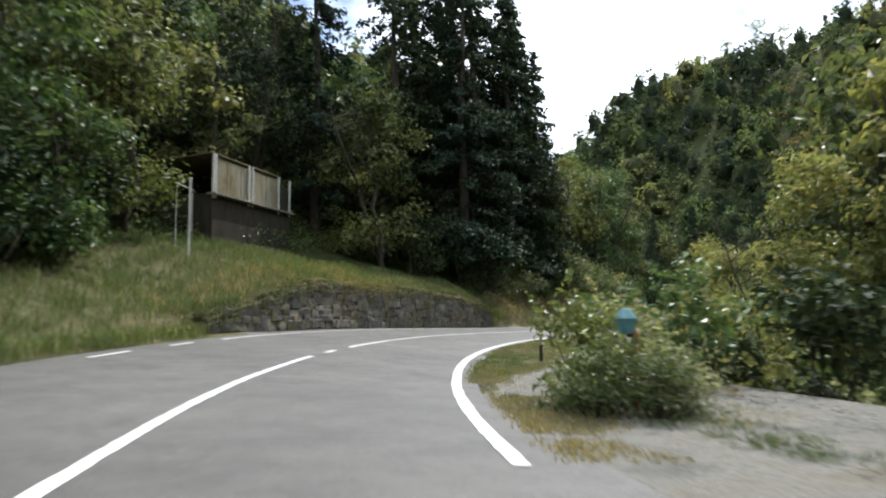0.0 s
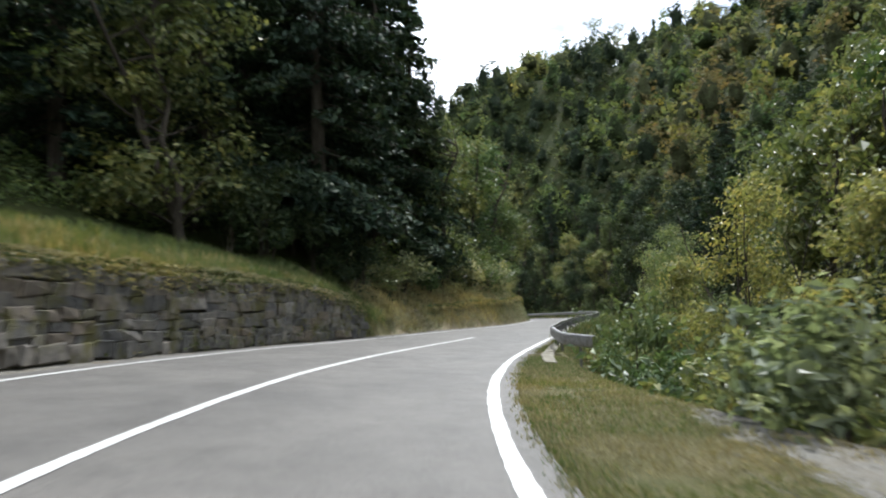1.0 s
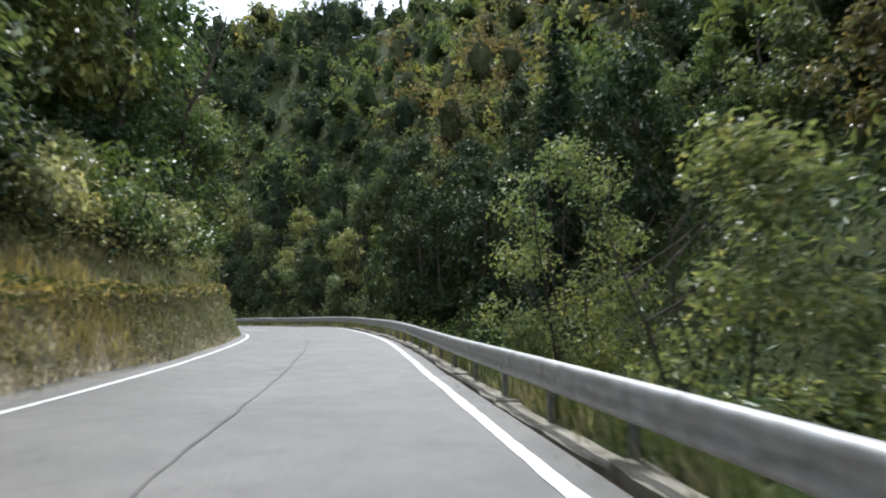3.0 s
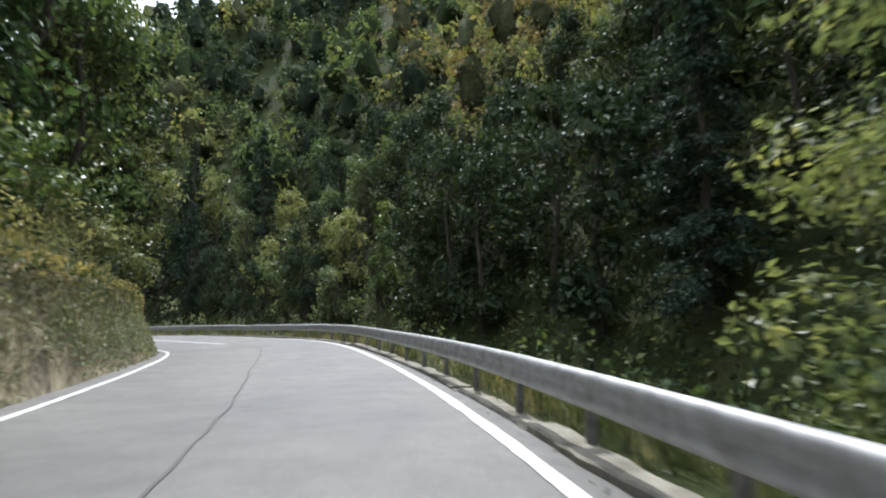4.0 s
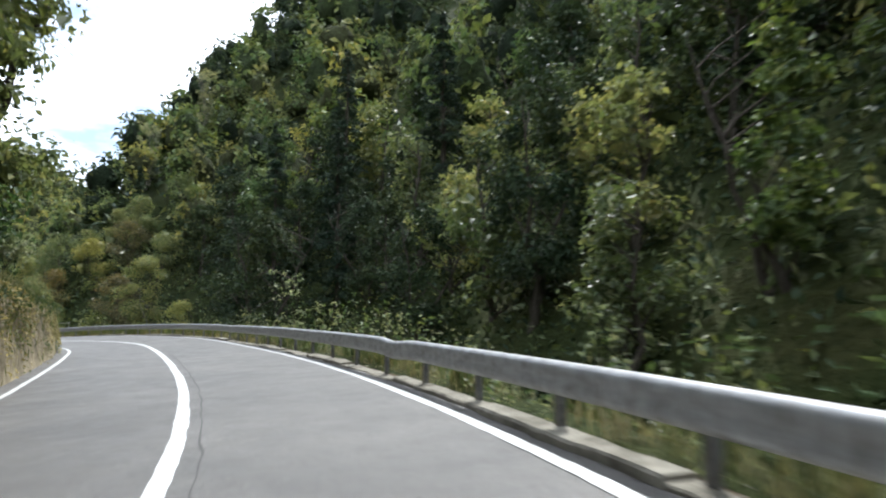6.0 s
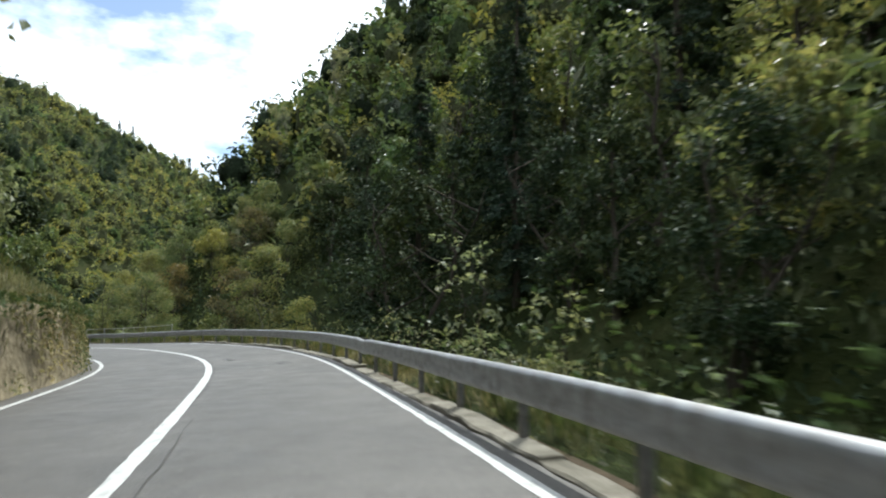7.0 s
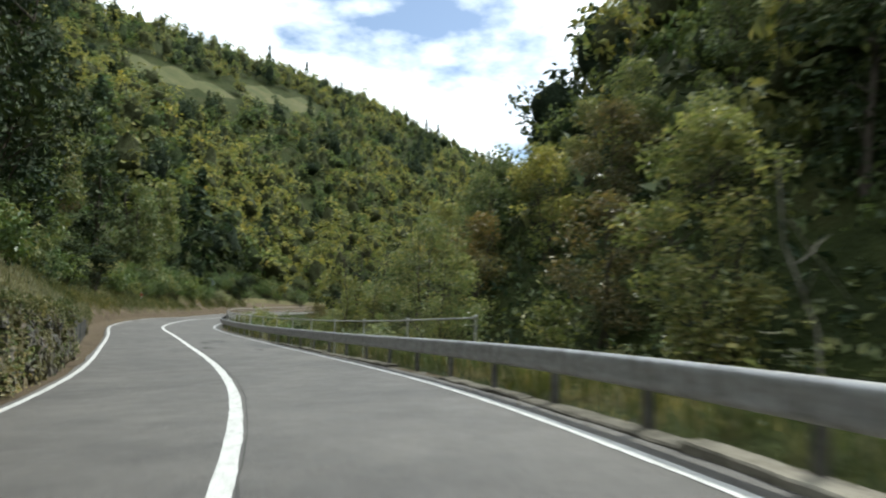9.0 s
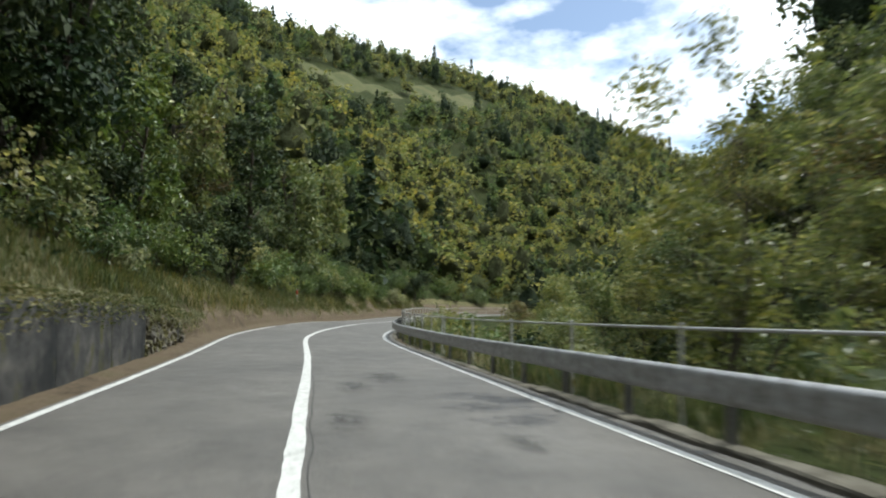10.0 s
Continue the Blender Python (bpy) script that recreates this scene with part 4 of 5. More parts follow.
def shrub(seed, name, label, height, radius, leaves, size, leaf):
    """A bush: thin stems from the ground and a low uneven crown."""
    rng = np.random.RandomState(seed)
    bush = thing(name, label, "shrub", "shrubs beside the road")
    blobs = blobs_of(rng, 9, height * 0.18, height * 0.85, radius, "round")
    stems = [tube_arrays(bent(rng, (*(rng.normal(0, 0.12, 2)), -0.3), c, 4, 0.05), [0.03, 0.024, 0.016, 0.006], 4) for c, _ in blobs]
    v, f = join_arrays(stems)
    tagged(part("stemwork", mesh("stemwork", v, f, BARK), bush), kind="stuff")
    # long shoots stick out of the crown
    shoots = []
    for _ in range(14):
        c, r = blobs[rng.randint(len(blobs))]
        d = rng.normal(0, 1, 3) * [1, 1, 0.5] + [0, 0, 0.5]
        d /= np.linalg.norm(d)
        shoots.append(c + d * r * np.linspace(0.9, 1.9, 12)[:, None] + rng.normal(0, 0.05, (12, 3)))
    quads = np.concatenate([crown_quads(rng, blobs, leaves, size), leaf_quads(rng, np.vstack(shoots), np.tile([0, 0, 0.8], (168, 1)), size)])
    part("foliage", quad_mesh("foliage", quads, leaf), bush)
    return bush


PLACED = {}


def put(maker, s, d, scale=1.0, turn=0.0, sink=0.0, squash=1.0):
    """Stands one more of a kind at station s, offset d; the first is built, the rest are copies."""
    at = plan(s, d)
    m = Matrix.LocRotScale((float(at[0]), float(at[1]), float(ground_level(np.array(float(s)), np.array(float(d)))) - sink), Euler((0, 0, turn)), (scale, scale, scale * squash))
    if maker not in PLACED:
        PLACED[maker] = maker()
        PLACED[maker].matrix_basis = m
        return PLACED[maker]
    ob = copy_thing(PLACED[maker], Matrix())
    ob.matrix_basis = m
    return ob


def kinds(*makers):
    return [(lambda mk=mk: mk()) for mk in makers]


GREEN = "leafy green broadleaved tree on the wooded slope"
TALL = kinds(
    lambda: broad_tree(11, "broadleaf_tree", GREEN, 11.2, 4.0, 1.6, 1428, 0.35, LEAF_GREEN, BARK),
    lambda: broad_tree(12, "broadleaf_tree", "olive green broadleaved tree on the wooded slope", 10.0, 3.8, 1.3, 1367, 0.34, LEAF_OLIVE, BARK, "spread"),
    lambda: broad_tree(13, "broadleaf_tree", "dark green broadleaved tree on the wooded slope", 11.8, 3.9, 1.6, 1428, 0.35, LEAF_DARK, BARK),
    lambda: broad_tree(14, "broadleaf_tree", "yellowing broadleaved tree on the wooded slope", 9.2, 3.5, 1.3, 1309, 0.33, LEAF_YELLOW, BARK),
    lambda: broad_tree(15, "broadleaf_tree", "leafy green tree with a narrow crown", 12.2, 2.8, 1.8, 1309, 0.34, LEAF_GREEN, BARK, "column", 2),
    lambda: broad_tree(16, "broadleaf_tree", "rusty brown broadleaved tree on the wooded slope", 8.8, 3.4, 1.3, 1248, 0.33, LEAF_RUST, BARK))
BUSH = kinds(
    lambda: shrub(21, "shrub", "dense green roadside shrub", 2.6, 1.5, 760, 0.165, LEAF_GREEN),
    lambda: shrub(22, "shrub", "olive green roadside shrub with long shoots", 2.2, 1.5, 740, 0.16, LEAF_OLIVE),
    lambda: shrub(23, "shrub", "dark green shrub on the bank", 3.0, 1.6, 740, 0.19, LEAF_DARK),
    lambda: shrub(24, "shrub", "yellowing shrub on the bank", 1.9, 1.2, 800, 0.13, LEAF_YELLOW),
    lambda: shrub(25, "shrub", "pale green bramble bush on the bank", 2.3, 1.7, 780, 0.16, LEAF_PALE))
SPRUCE = kinds(lambda: spruce(31, 25, 4.6, 9000, 0.3, "tall dark spruce behind the roadside bank"),
               lambda: spruce(32, 20, 3.9, 7500, 0.29, "slender dark spruce behind the roadside bank"))
RIVER_TREE = kinds(lambda: broad_tree(41, "riverside_tree", "slender many-stemmed tree with small yellow-green leaves beside the ravine", 10.5, 3.3, 2.2, 7600, 0.14, LEAF_YELLOW, BARK, "round", 5, 40, 0.5, 0.014, 0.72),
                   lambda: broad_tree(42, "riverside_tree", "young yellow-green tree beside the ravine", 9.0, 2.6, 1.2, 5600, 0.155, LEAF_YELLOW, BARK, "round", 3, 30, 0.5, 0.014, 0.8))
BIRCH = kinds(lambda: broad_tree(43, "airy_tree", "tall airy tree with sparse leaves against the sky", 19.0, 4.2, 3.5, 3400, 0.27, LEAF_PALE, PALE_BARK, "spread", 3, 64, 0.5, 0.011, 0.5))
RAVINE_TREE = kinds(lambda: broad_tree(47, "ravine_tree", "dark leafy tree rising out of the ravine behind the guard rail", 11.5, 3.6, 1.6, 4000, 0.21, LEAF_DARK, BARK, "round", 2, 22))
SLOPE_TREE = kinds(lambda: broad_tree(51, "slope_tree", "olive young tree on the scrubby slope behind the fence", 7.0, 2.7, 0.8, 3000, 0.19, LEAF_OLIVE, BARK, "round", 3, 24, 0.5, 0.016, 0.85),
                   lambda: broad_tree(52, "slope_tree", "sunlit yellow-green young tree on the scrubby slope", 6.4, 2.6, 0.7, 3000, 0.18, LEAF_YELLOW, BARK, "round", 3, 24, 0.5, 0.016, 0.85),
                   lambda: broad_tree(53, "slope_tree", "rusty brown young tree on the scrubby slope", 6.6, 2.4, 0.8, 2600, 0.18, LEAF_RUST, BARK, "round", 2, 22, 0.5, 0.016, 0.85))
AIRY = kinds(lambda: broad_tree(50, "airy_tree", "airy many-stemmed young tree with small olive leaves behind the pipe fence", 7.4, 2.1, 1.4, 3000, 0.11, LEAF_OLIVE, BARK, "spread", 4, 54, 0.5, 0.010, 0.5))
SPARSE = kinds(lambda: broad_tree(46, "sapling", "thin sapling with sparse pale leaves behind the guard rail", 6.0, 1.5, 1.6, 420, 0.15, LEAF_PALE, BARK, "spread", 2, 26, 0.5, 0.008, 0.6))
LEANING = kinds(lambda: broad_tree(44, "overhanging_tree", "tall leafy tree hanging over the roadside bank", 13.0, 4.0, 1.4, 5200, 0.24, LEAF_GREEN, BARK, "round", 2, 30),
                lambda: broad_tree(45, "overhanging_tree", "broad olive green tree hanging over the roadside bank", 12.0, 4.0, 1.2, 5200, 0.23, LEAF_OLIVE, BARK, "round", 2, 34),
                lambda: broad_tree(49, "overhanging_tree", "tall dark leafy tree hanging over the roadside bank", 13.0, 4.2, 1.4, 5200, 0.23, LEAF_DARK, BARK, "round", 2, 32))


def plant_trees():
    rng = random.Random(4)

    def scatter(makers, weights, count, s0, s1, d0, d1, apart, side, lo, hi, taken):
        placed = tries = 0
        while placed < count and tries < count * 30:
            tries += 1
            s, off = rng.uniform(s0, s1), rng.uniform(d0, d1)
            l, r, _ = lanes(np.array(s))
            d = -(float(l) + float(foot(np.array(s))) + off) if side < 0 else float(r) + float(verge(np.array(s))) + off
            p = plan(s, d)
            if any((p[0] - q[0]) ** 2 + (p[1] - q[1]) ** 2 < apart ** 2 for q in taken):
                continue
            taken.append(p)
            mk = rng.choices(makers, weights)[0]
            put(mk, s, d, rng.uniform(lo, hi), rng.uniform(0, 6.28), 0.1, rng.uniform(0.9, 1.15))
            placed += 1

    # single trees that stand out
    hero = []

    def one(mk, s, d, scale, turn=0.0, sink=0.1, squash=1.0):
        hero.append(plan(s, d))
        put(mk, s, d, scale, turn, sink, squash)

    for s, d, k, sc in ((45, -8.2, 0, 1.12), (48.5, -9.5, 0, 1.2), (52, -8.2, 1, 1.3), (41.5, -12, 0, 1.1), (55.5, -9.5, 0, 1.05), (60, -11.5, 1, 1.2), (47, -14, 0, 1.2), (52, -13.5, 0, 1.25), (56.2, -7.6, 1, 1.05), (36.5, -14.5, 0, 0.95),
                        # added on the right: dark needles stand in for shade on that slope
                        (80, 13, 1, 0.6), (83, 15.5, 1, 0.7), (88, 19, 1, 0.8), (131, 20.5, 1, 0.8), (134.5, 14.5, 1, 0.66), (139, 19, 0, 0.7), (145, 17, 1, 0.75)):
        one(SPRUCE[k], s, d, sc, s)
    one(LEANING[1], 37.0, -9.8, 0.95, 0.6)
    one(LEANING[1], 58.5, -6.9, 0.9, 1.6)
    one(LEANING[1], 63, -10.5, 0.85, 3.6)
    one(LEANING[0], 16.5, -11.5, 0.95, 2.0)
    one(LEANING[1], 20.5, -13.5, 1.1, 4.0)
    one(LEANING[2], 25, -16.5, 1.15, 1.0)
    one(LEANING[1], 23.5, -13.0, 0.9, 2.2)
    one(LEANING[0], 10, -9.5, 0.9, 5.2)
    one(LEANING[2], 33, -16.5, 1.1, 3.0)
    one(LEANING[0], 79, -9.6, 0.95, 1.0)
    one(LEANING[0], 84, -8.2, 1.15, 0.2)
    one(LEANING[1], 93, -9.0, 1.2, 3.1)
    one(TALL[1], 73, -11.5, 1.1, 0.4)
    one(TALL[0], 88, -13, 1.2, 2.4)
    one(LEANING[0], 89, -6.6, 0.82, 5.0)
    one(LEANING[2], 99.5, -6.1, 1.1, 0.3, -0.3)
    one(LEANING[1], 101.5, -4.9, 0.86, 3.3)
    one(LEANING[1], 104.5, -6.4, 1.2, 2.3)
    one(LEANING[1], 111, -6.9, 1.1, 4.4)
    one(LEANING[0], 118, -9.0, 1.1, 0.9)
    one(LEANING[1], 119, -6.4, 1.08, 2.9, -0.3)
    one(LEANING[1], 112.5, -6.6, 0.8, 5.1)
    one(SPARSE[0], 124.5, 6.4, 1.0, 0.4)
    one(SPARSE[0], 121.5, 7.2, 0.8, 2.4)
    one(SPARSE[0], 99.5, 4.7, 0.34, 1.4)
    one(SPARSE[0], 94, 5.2, 0.3, 3.4)
    one(SPARSE[0], 108, 5.0, 0.36, 5.4)
    one(RAVINE_TREE[0], 138, 10.8, 1.0, 0.5)
    one(RAVINE_TREE[0], 144, 12.5, 0.95, 2.5)
    one(LEANING[2], 170, -8.8, 0.95, 2.5)
    one(LEANING[2], 164, -9.0, 1.05, 1.5)
    one(LEANING[2], 176, -8.5, 1.1, 4.5)
    one(LEANING[2], 183, -8.9, 1.1, 0.5)
    for s, d, k, sc in ((111, 15.5, 3, 0.8), (117, 13.5, 1, 0.9), (123, 15.0, 3, 0.8), (129, 17.0, 1, 0.9), (126, 20.0, 3, 0.9)):
        one(TALL[k], s, d, sc, s * 0.7)
    one(RIVER_TREE[0], 68.6, 8.7, 1.06, 0.4)
    one(RIVER_TREE[1], 57, 7.5, 0.9, 3.0)
    one(RIVER_TREE[0], 49, 8.0, 0.75, 4.0)
    one(RIVER_TREE[1], 43, 8.0, 0.75, 0.0)
    one(RIVER_TREE[0], 37, 9.5, 0.8, 5.0)
    one(RIVER_TREE[1], 31, 11.0, 0.8, 2.0)
    one(RIVER_TREE[1], 22, 13.0, 1.0, 2.7)
    one(RIVER_TREE[1], 157, 13.2, 1.05, 2.2)
    one(RIVER_TREE[1], 147, 9.5, 0.7, 1.2)
    one(RIVER_TREE[0], 171, 11.0, 0.95, 1.7)
    one(TALL[2], 14, -8.6, 0.5, 1.0)
    one(TALL[0], 18.5, -9.6, 0.55, 3.0)
    one(AIRY[0], 170.3, 6.4, 1.0, 1.2)
    one(AIRY[0], 167.2, 8.6, 0.75, 3.6)
    for x, y, sc in ((106.5, 208.0, 1.0), (113.0, 203.0, 0.8), (29.5, 189.5, 0.55), (38, 199, 0.6)):
        far_s, far_d = station(np.array([[x, y]]))
        one(BIRCH[0], float(far_s[0]), float(far_d[0]), sc, x)
    taken = list(hero)
    mix = [4, 3, 2, 2, 2, 1]
    scatter(TALL, [3, 3, 3, 2, 1, 0], 30, -14, 42, 9.5, 24, 3.4, -1, 0.85, 1.2, taken)
    scatter(TALL, [3, 3, 5, 1, 2, 1], 64, 44, 232, 3.6, 18.5, 3.6, -1, 0.7, 1.05, taken)
    scatter(TALL, mix, 30, 14, 60, 9, 22, 3.3, 1, 0.7, 0.95, taken)
    # mostly dark kinds behind the rail: they stand in for the slope's shade
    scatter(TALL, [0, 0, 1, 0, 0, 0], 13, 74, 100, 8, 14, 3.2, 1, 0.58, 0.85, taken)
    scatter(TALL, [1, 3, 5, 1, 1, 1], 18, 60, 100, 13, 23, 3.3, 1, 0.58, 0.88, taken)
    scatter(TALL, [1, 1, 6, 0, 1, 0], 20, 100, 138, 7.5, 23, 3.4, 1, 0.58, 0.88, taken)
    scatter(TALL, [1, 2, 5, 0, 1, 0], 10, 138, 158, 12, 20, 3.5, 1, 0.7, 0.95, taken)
    scatter(SLOPE_TREE, [4, 4, 1], 34, 156, 236, 9, 21, 3.0, 1, 0.75, 1.15, taken)
    scatter(SLOPE_TREE, [4, 2, 1], 12, 186, 236, 6, 9, 3.2, 1, 0.55, 0.8, taken)
    scatter(RAVINE_TREE, [1], 9, 76, 136, 7.5, 11.5, 3.4, 1, 0.6, 0.9, taken)
    low = []
    scatter(BUSH, [2, 0, 6, 0, 0], 13, 38, 46, 3.0, 7, 1.4, -1, 0.8, 1.25, low)
    scatter(BUSH, [1, 4, 0, 3, 5], 22, 14, 27, 0.7, 3.4, 1.2, 1, 0.75, 1.15, low)
    scatter(BUSH, [1, 4, 0, 2, 6], 36, 158, 214, 0.8, 9, 1.6, 1, 0.8, 1.35, low)
    scatter(BUSH, [2, 1, 4, 0, 1], 20, 43, 62, 1.9, 5.5, 1.5, -1, 0.7, 1.1, low)
    scatter(BUSH, [3, 3, 2, 1, 1], 20, -8, 20, 5.5, 10, 1.6, -1, 0.8, 1.3, low)
    scatter(BUSH, [2, 3, 2, 1, 4], 62, 56, 160, 1.9, 4.6, 1.4, -1, 0.75, 1.25, low)
    scatter(BUSH, [4, 3, 2, 1, 2], 46, 160, 250, 1.9, 4.2, 1.4, -1, 0.8, 1.3, low)
    scatter(BUSH, [4, 3, 1, 1, 2], 18, 226, 280, 1.2, 5.5, 1.6, -1, 0.9, 1.5, low)
    scatter(BUSH, [2, 4, 0, 2, 4], 26, 12, 40, 1.2, 7, 1.6, 1, 0.75, 1.2, low)
    scatter(BUSH, [3, 3, 2, 1, 2], 54, 40, 225, 1.6, 6.5, 1.6, 1, 0.6, 1.05, low)
    scatter(BUSH, [1, 1, 0, 0, 6], 26, 60, 94, 2.0, 5.5, 1.25, -1, 0.7, 1.2, low)
    for s, d, k, sc in ((13, -8.3, 2, 1.1), (15.5, -8.8, 2, 1.3), (17.5, -9.8, 0, 1.2), (19.5, -10.5, 2, 1.4), (21, -11.5, 2, 1.3), (11, -8.4, 0, 1.1)):
        put(BUSH[k], s, d, sc, s * 1.7, 0.1)
    for s, d, k, sc in ((8.1, 5.0, 1, 0.5), (7.9, 5.75, 1, 0.42), (8.3, 6.3, 4, 0.45), (9.4, 5.2, 1, 0.75), (10.0, 5.7, 4, 0.8), (11.6, 7.2, 0, 1.0), (13.2, 8.2, 3, 1.0), (12.4, 10, 2, 1.2)):
        put(BUSH[k], s, d, sc, s * 2.3, 0.05)


plant_trees()


def far_forest():
    """The woods up both hillsides, too many trees to count."""
    rng = np.random.RandomState(9)

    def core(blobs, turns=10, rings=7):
        """The closed inside of a crown: a lumpy ball that follows its clumps, coloured as the shade in there."""
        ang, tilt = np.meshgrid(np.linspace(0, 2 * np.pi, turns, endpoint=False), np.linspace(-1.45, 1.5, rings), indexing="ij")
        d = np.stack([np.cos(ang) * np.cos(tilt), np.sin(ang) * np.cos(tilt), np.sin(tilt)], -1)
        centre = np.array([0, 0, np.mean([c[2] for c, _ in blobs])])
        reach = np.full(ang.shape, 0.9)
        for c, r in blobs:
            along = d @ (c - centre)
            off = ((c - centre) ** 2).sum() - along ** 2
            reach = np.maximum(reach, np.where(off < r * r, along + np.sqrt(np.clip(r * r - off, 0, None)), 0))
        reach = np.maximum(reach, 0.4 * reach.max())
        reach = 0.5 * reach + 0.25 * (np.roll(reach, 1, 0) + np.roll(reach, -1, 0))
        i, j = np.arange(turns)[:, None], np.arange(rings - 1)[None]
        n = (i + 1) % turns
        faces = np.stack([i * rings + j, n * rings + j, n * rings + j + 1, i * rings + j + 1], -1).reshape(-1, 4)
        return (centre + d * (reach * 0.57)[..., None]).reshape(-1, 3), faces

    hearts = {}

    def proto(kind, leaves, size):
        if kind == "spruce":
            h = rng.uniform(0.1, 0.98, leaves)
            ang, q = rng.uniform(0, 2 * np.pi, leaves), rng.uniform(0.5, 1.05, leaves)
            rad = 2.4 * (1 - h) ** 0.85 * q + 0.1
            at = np.stack([np.cos(ang) * rad, np.sin(ang) * rad, h * 13 - 0.25 * rad], -1)
            return leaf_quads(rng, at, np.stack([np.cos(ang) * 0.6, np.sin(ang) * 0.6, 0 * h + 0.6], -1), size)
        wide = rng.uniform(3.3, 4.2)
        blobs = blobs_of(rng, rng.randint(8, 13), 1.6, rng.uniform(7.6, 10.0), wide, rng.choice(["round", "round", "spread"]), 1.1)
        outer = crown_quads(rng, blobs, leaves, size, 0.28, 0.42)
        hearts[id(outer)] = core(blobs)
        return outer

    near = [proto("round", 340, 0.56) for _ in range(8)] + [proto("spruce", 300, 0.7) for _ in range(2)]
    far = [proto("round", 150, 0.85) for _ in range(8)] + [proto("spruce", 150, 1.1) for _ in range(2)]
    x, y = np.meshgrid(np.arange(-300, 300, 6.2), np.arange(-60, 640, 6.2), indexing="ij")
    xy = np.stack([x.ravel(), y.ravel()], -1) + rng.uniform(-2.2, 2.2, (x.size, 2))
    s, d = station(xy)
    # seen from the road: the near hills to some way up, the far one at the valley's end
    keep = (s > 16) & (((np.abs(d) > np.where((d > 0) & (s > 160), np.interp(s, [160, 186], [26, 31]), 21)) & (s < 236)) | ((s >= 236) & ((d < -8) | (d > 8))))
    keep &= ((d > 0) & (d < 125) & (s < 310)) | ((d < 0) & (s < 225) & (d > -50)) | ((d < 0) & (s >= 225) & (d > -222))
    keep &= (s > 52) | (d < 34)
    xy, s, d = xy[keep], s[keep], d[keep]
    z = ground_level(s, d)
    clear = on_meadow(s, d, 4)
    thin = np.where(np.hypot(xy[:, 0] - 20, xy[:, 1] - 120) > 210, rng.rand(len(s)) < 0.86, rng.rand(len(s)) < 0.95)
    xy, s, d, z = (a[~clear & thin] for a in (xy, s, d, z))
    away = np.where(d > 0, d, np.where(s < 240, -d, 400))
    # the right-hand slopes and the far end of that ridge get the darkest tones, the valley's end the lightest
    # slope shade and sun are painted into these tones; dense marks the shaded slopes
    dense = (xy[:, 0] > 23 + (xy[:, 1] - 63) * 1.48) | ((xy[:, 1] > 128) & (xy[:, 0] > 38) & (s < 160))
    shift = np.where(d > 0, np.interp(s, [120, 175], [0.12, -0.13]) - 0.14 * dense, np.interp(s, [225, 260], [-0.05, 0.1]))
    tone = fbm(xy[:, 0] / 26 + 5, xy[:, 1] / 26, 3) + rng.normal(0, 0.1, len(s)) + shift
    quads, index, inside, hearted = [], [], [], []
    for i in range(len(s)):
        pick = near if away[i] < 36 and s[i] < 236 else far
        pine = rng.rand() < (0.035 if d[i] > 0 else 0.03)
        q = pick[8 + rng.randint(2)] if pine else pick[rng.randint(8)]
        a, k = rng.uniform(0, 6.28), (0.68 + 0.75 * rng.rand() ** 1.6) * (0.85 if d[i] > 0 and s[i] < 150 else 1.0)
        turn = np.array([[math.cos(a), -math.sin(a), 0], [math.sin(a), math.cos(a), 0], [0, 0, rng.uniform(0.85, 1.2)]]) * k
        place = np.array([xy[i, 0], xy[i, 1], z[i] - 0.8])
        quads.append(q @ turn.T + place)
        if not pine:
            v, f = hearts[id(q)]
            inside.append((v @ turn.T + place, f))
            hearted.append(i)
        t = tone[i]
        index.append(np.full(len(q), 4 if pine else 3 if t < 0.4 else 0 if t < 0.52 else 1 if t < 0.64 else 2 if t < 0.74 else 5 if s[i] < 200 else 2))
    # cores take the colours darkened for shade, by the tree's own tone
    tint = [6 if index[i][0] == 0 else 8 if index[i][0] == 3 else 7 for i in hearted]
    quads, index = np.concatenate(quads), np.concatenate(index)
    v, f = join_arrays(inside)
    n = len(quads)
    me = mesh("woods", np.vstack([quads.reshape(-1, 3), v]), np.vstack([np.arange(4 * n).reshape(-1, 4), f + 4 * n]), [WOOD_GREEN, WOOD_OLIVE, WOOD_YELLOW, WOOD_DARK, NEEDLES, WOOD_RUST, *INNER_SHADE],
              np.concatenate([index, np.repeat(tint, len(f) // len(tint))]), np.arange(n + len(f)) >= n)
    tagged(new("woods", me), "mixed woods in early autumn covering the hillsides", "woods", kind="stuff")


far_forest()


def undergrowth(name, label, count, s0, s1, lo, hi, side, size, mat, seed):
    """Low leafy cover between the trees, in heaps."""
    rng = np.random.RandomState(seed)
    s = rng.uniform(s0, s1, count)
    l, r, _ = lanes(s)
    off = lo + (hi - lo) * rng.uniform(0, 1, count) ** 1.25
    d = -(l + foot(s) + off) if side < 0 else r + verge(s) + off
    xy = plan(s, d)
    heap = np.clip(fbm(xy[:, 0] / 2.6 + seed, xy[:, 1] / 2.6, 3) - 0.3, 0, 1) * 3.4
    z = ground_level(s, d) + heap * rng.uniform(0, 1, count) ** 0.7
    at = np.concatenate([xy, z[:, None]], -1)
    quads = leaf_quads(rng, at, np.tile([0, 0, 0.6], (count, 1)) + rng.normal(0, 0.4, (count, 3)), size * (0.34 + 0.85 * np.clip(off, 0, None) / hi))
    tagged(new(name, quad_mesh(name, quads, mat)), label, "undergrowth", kind="stuff")


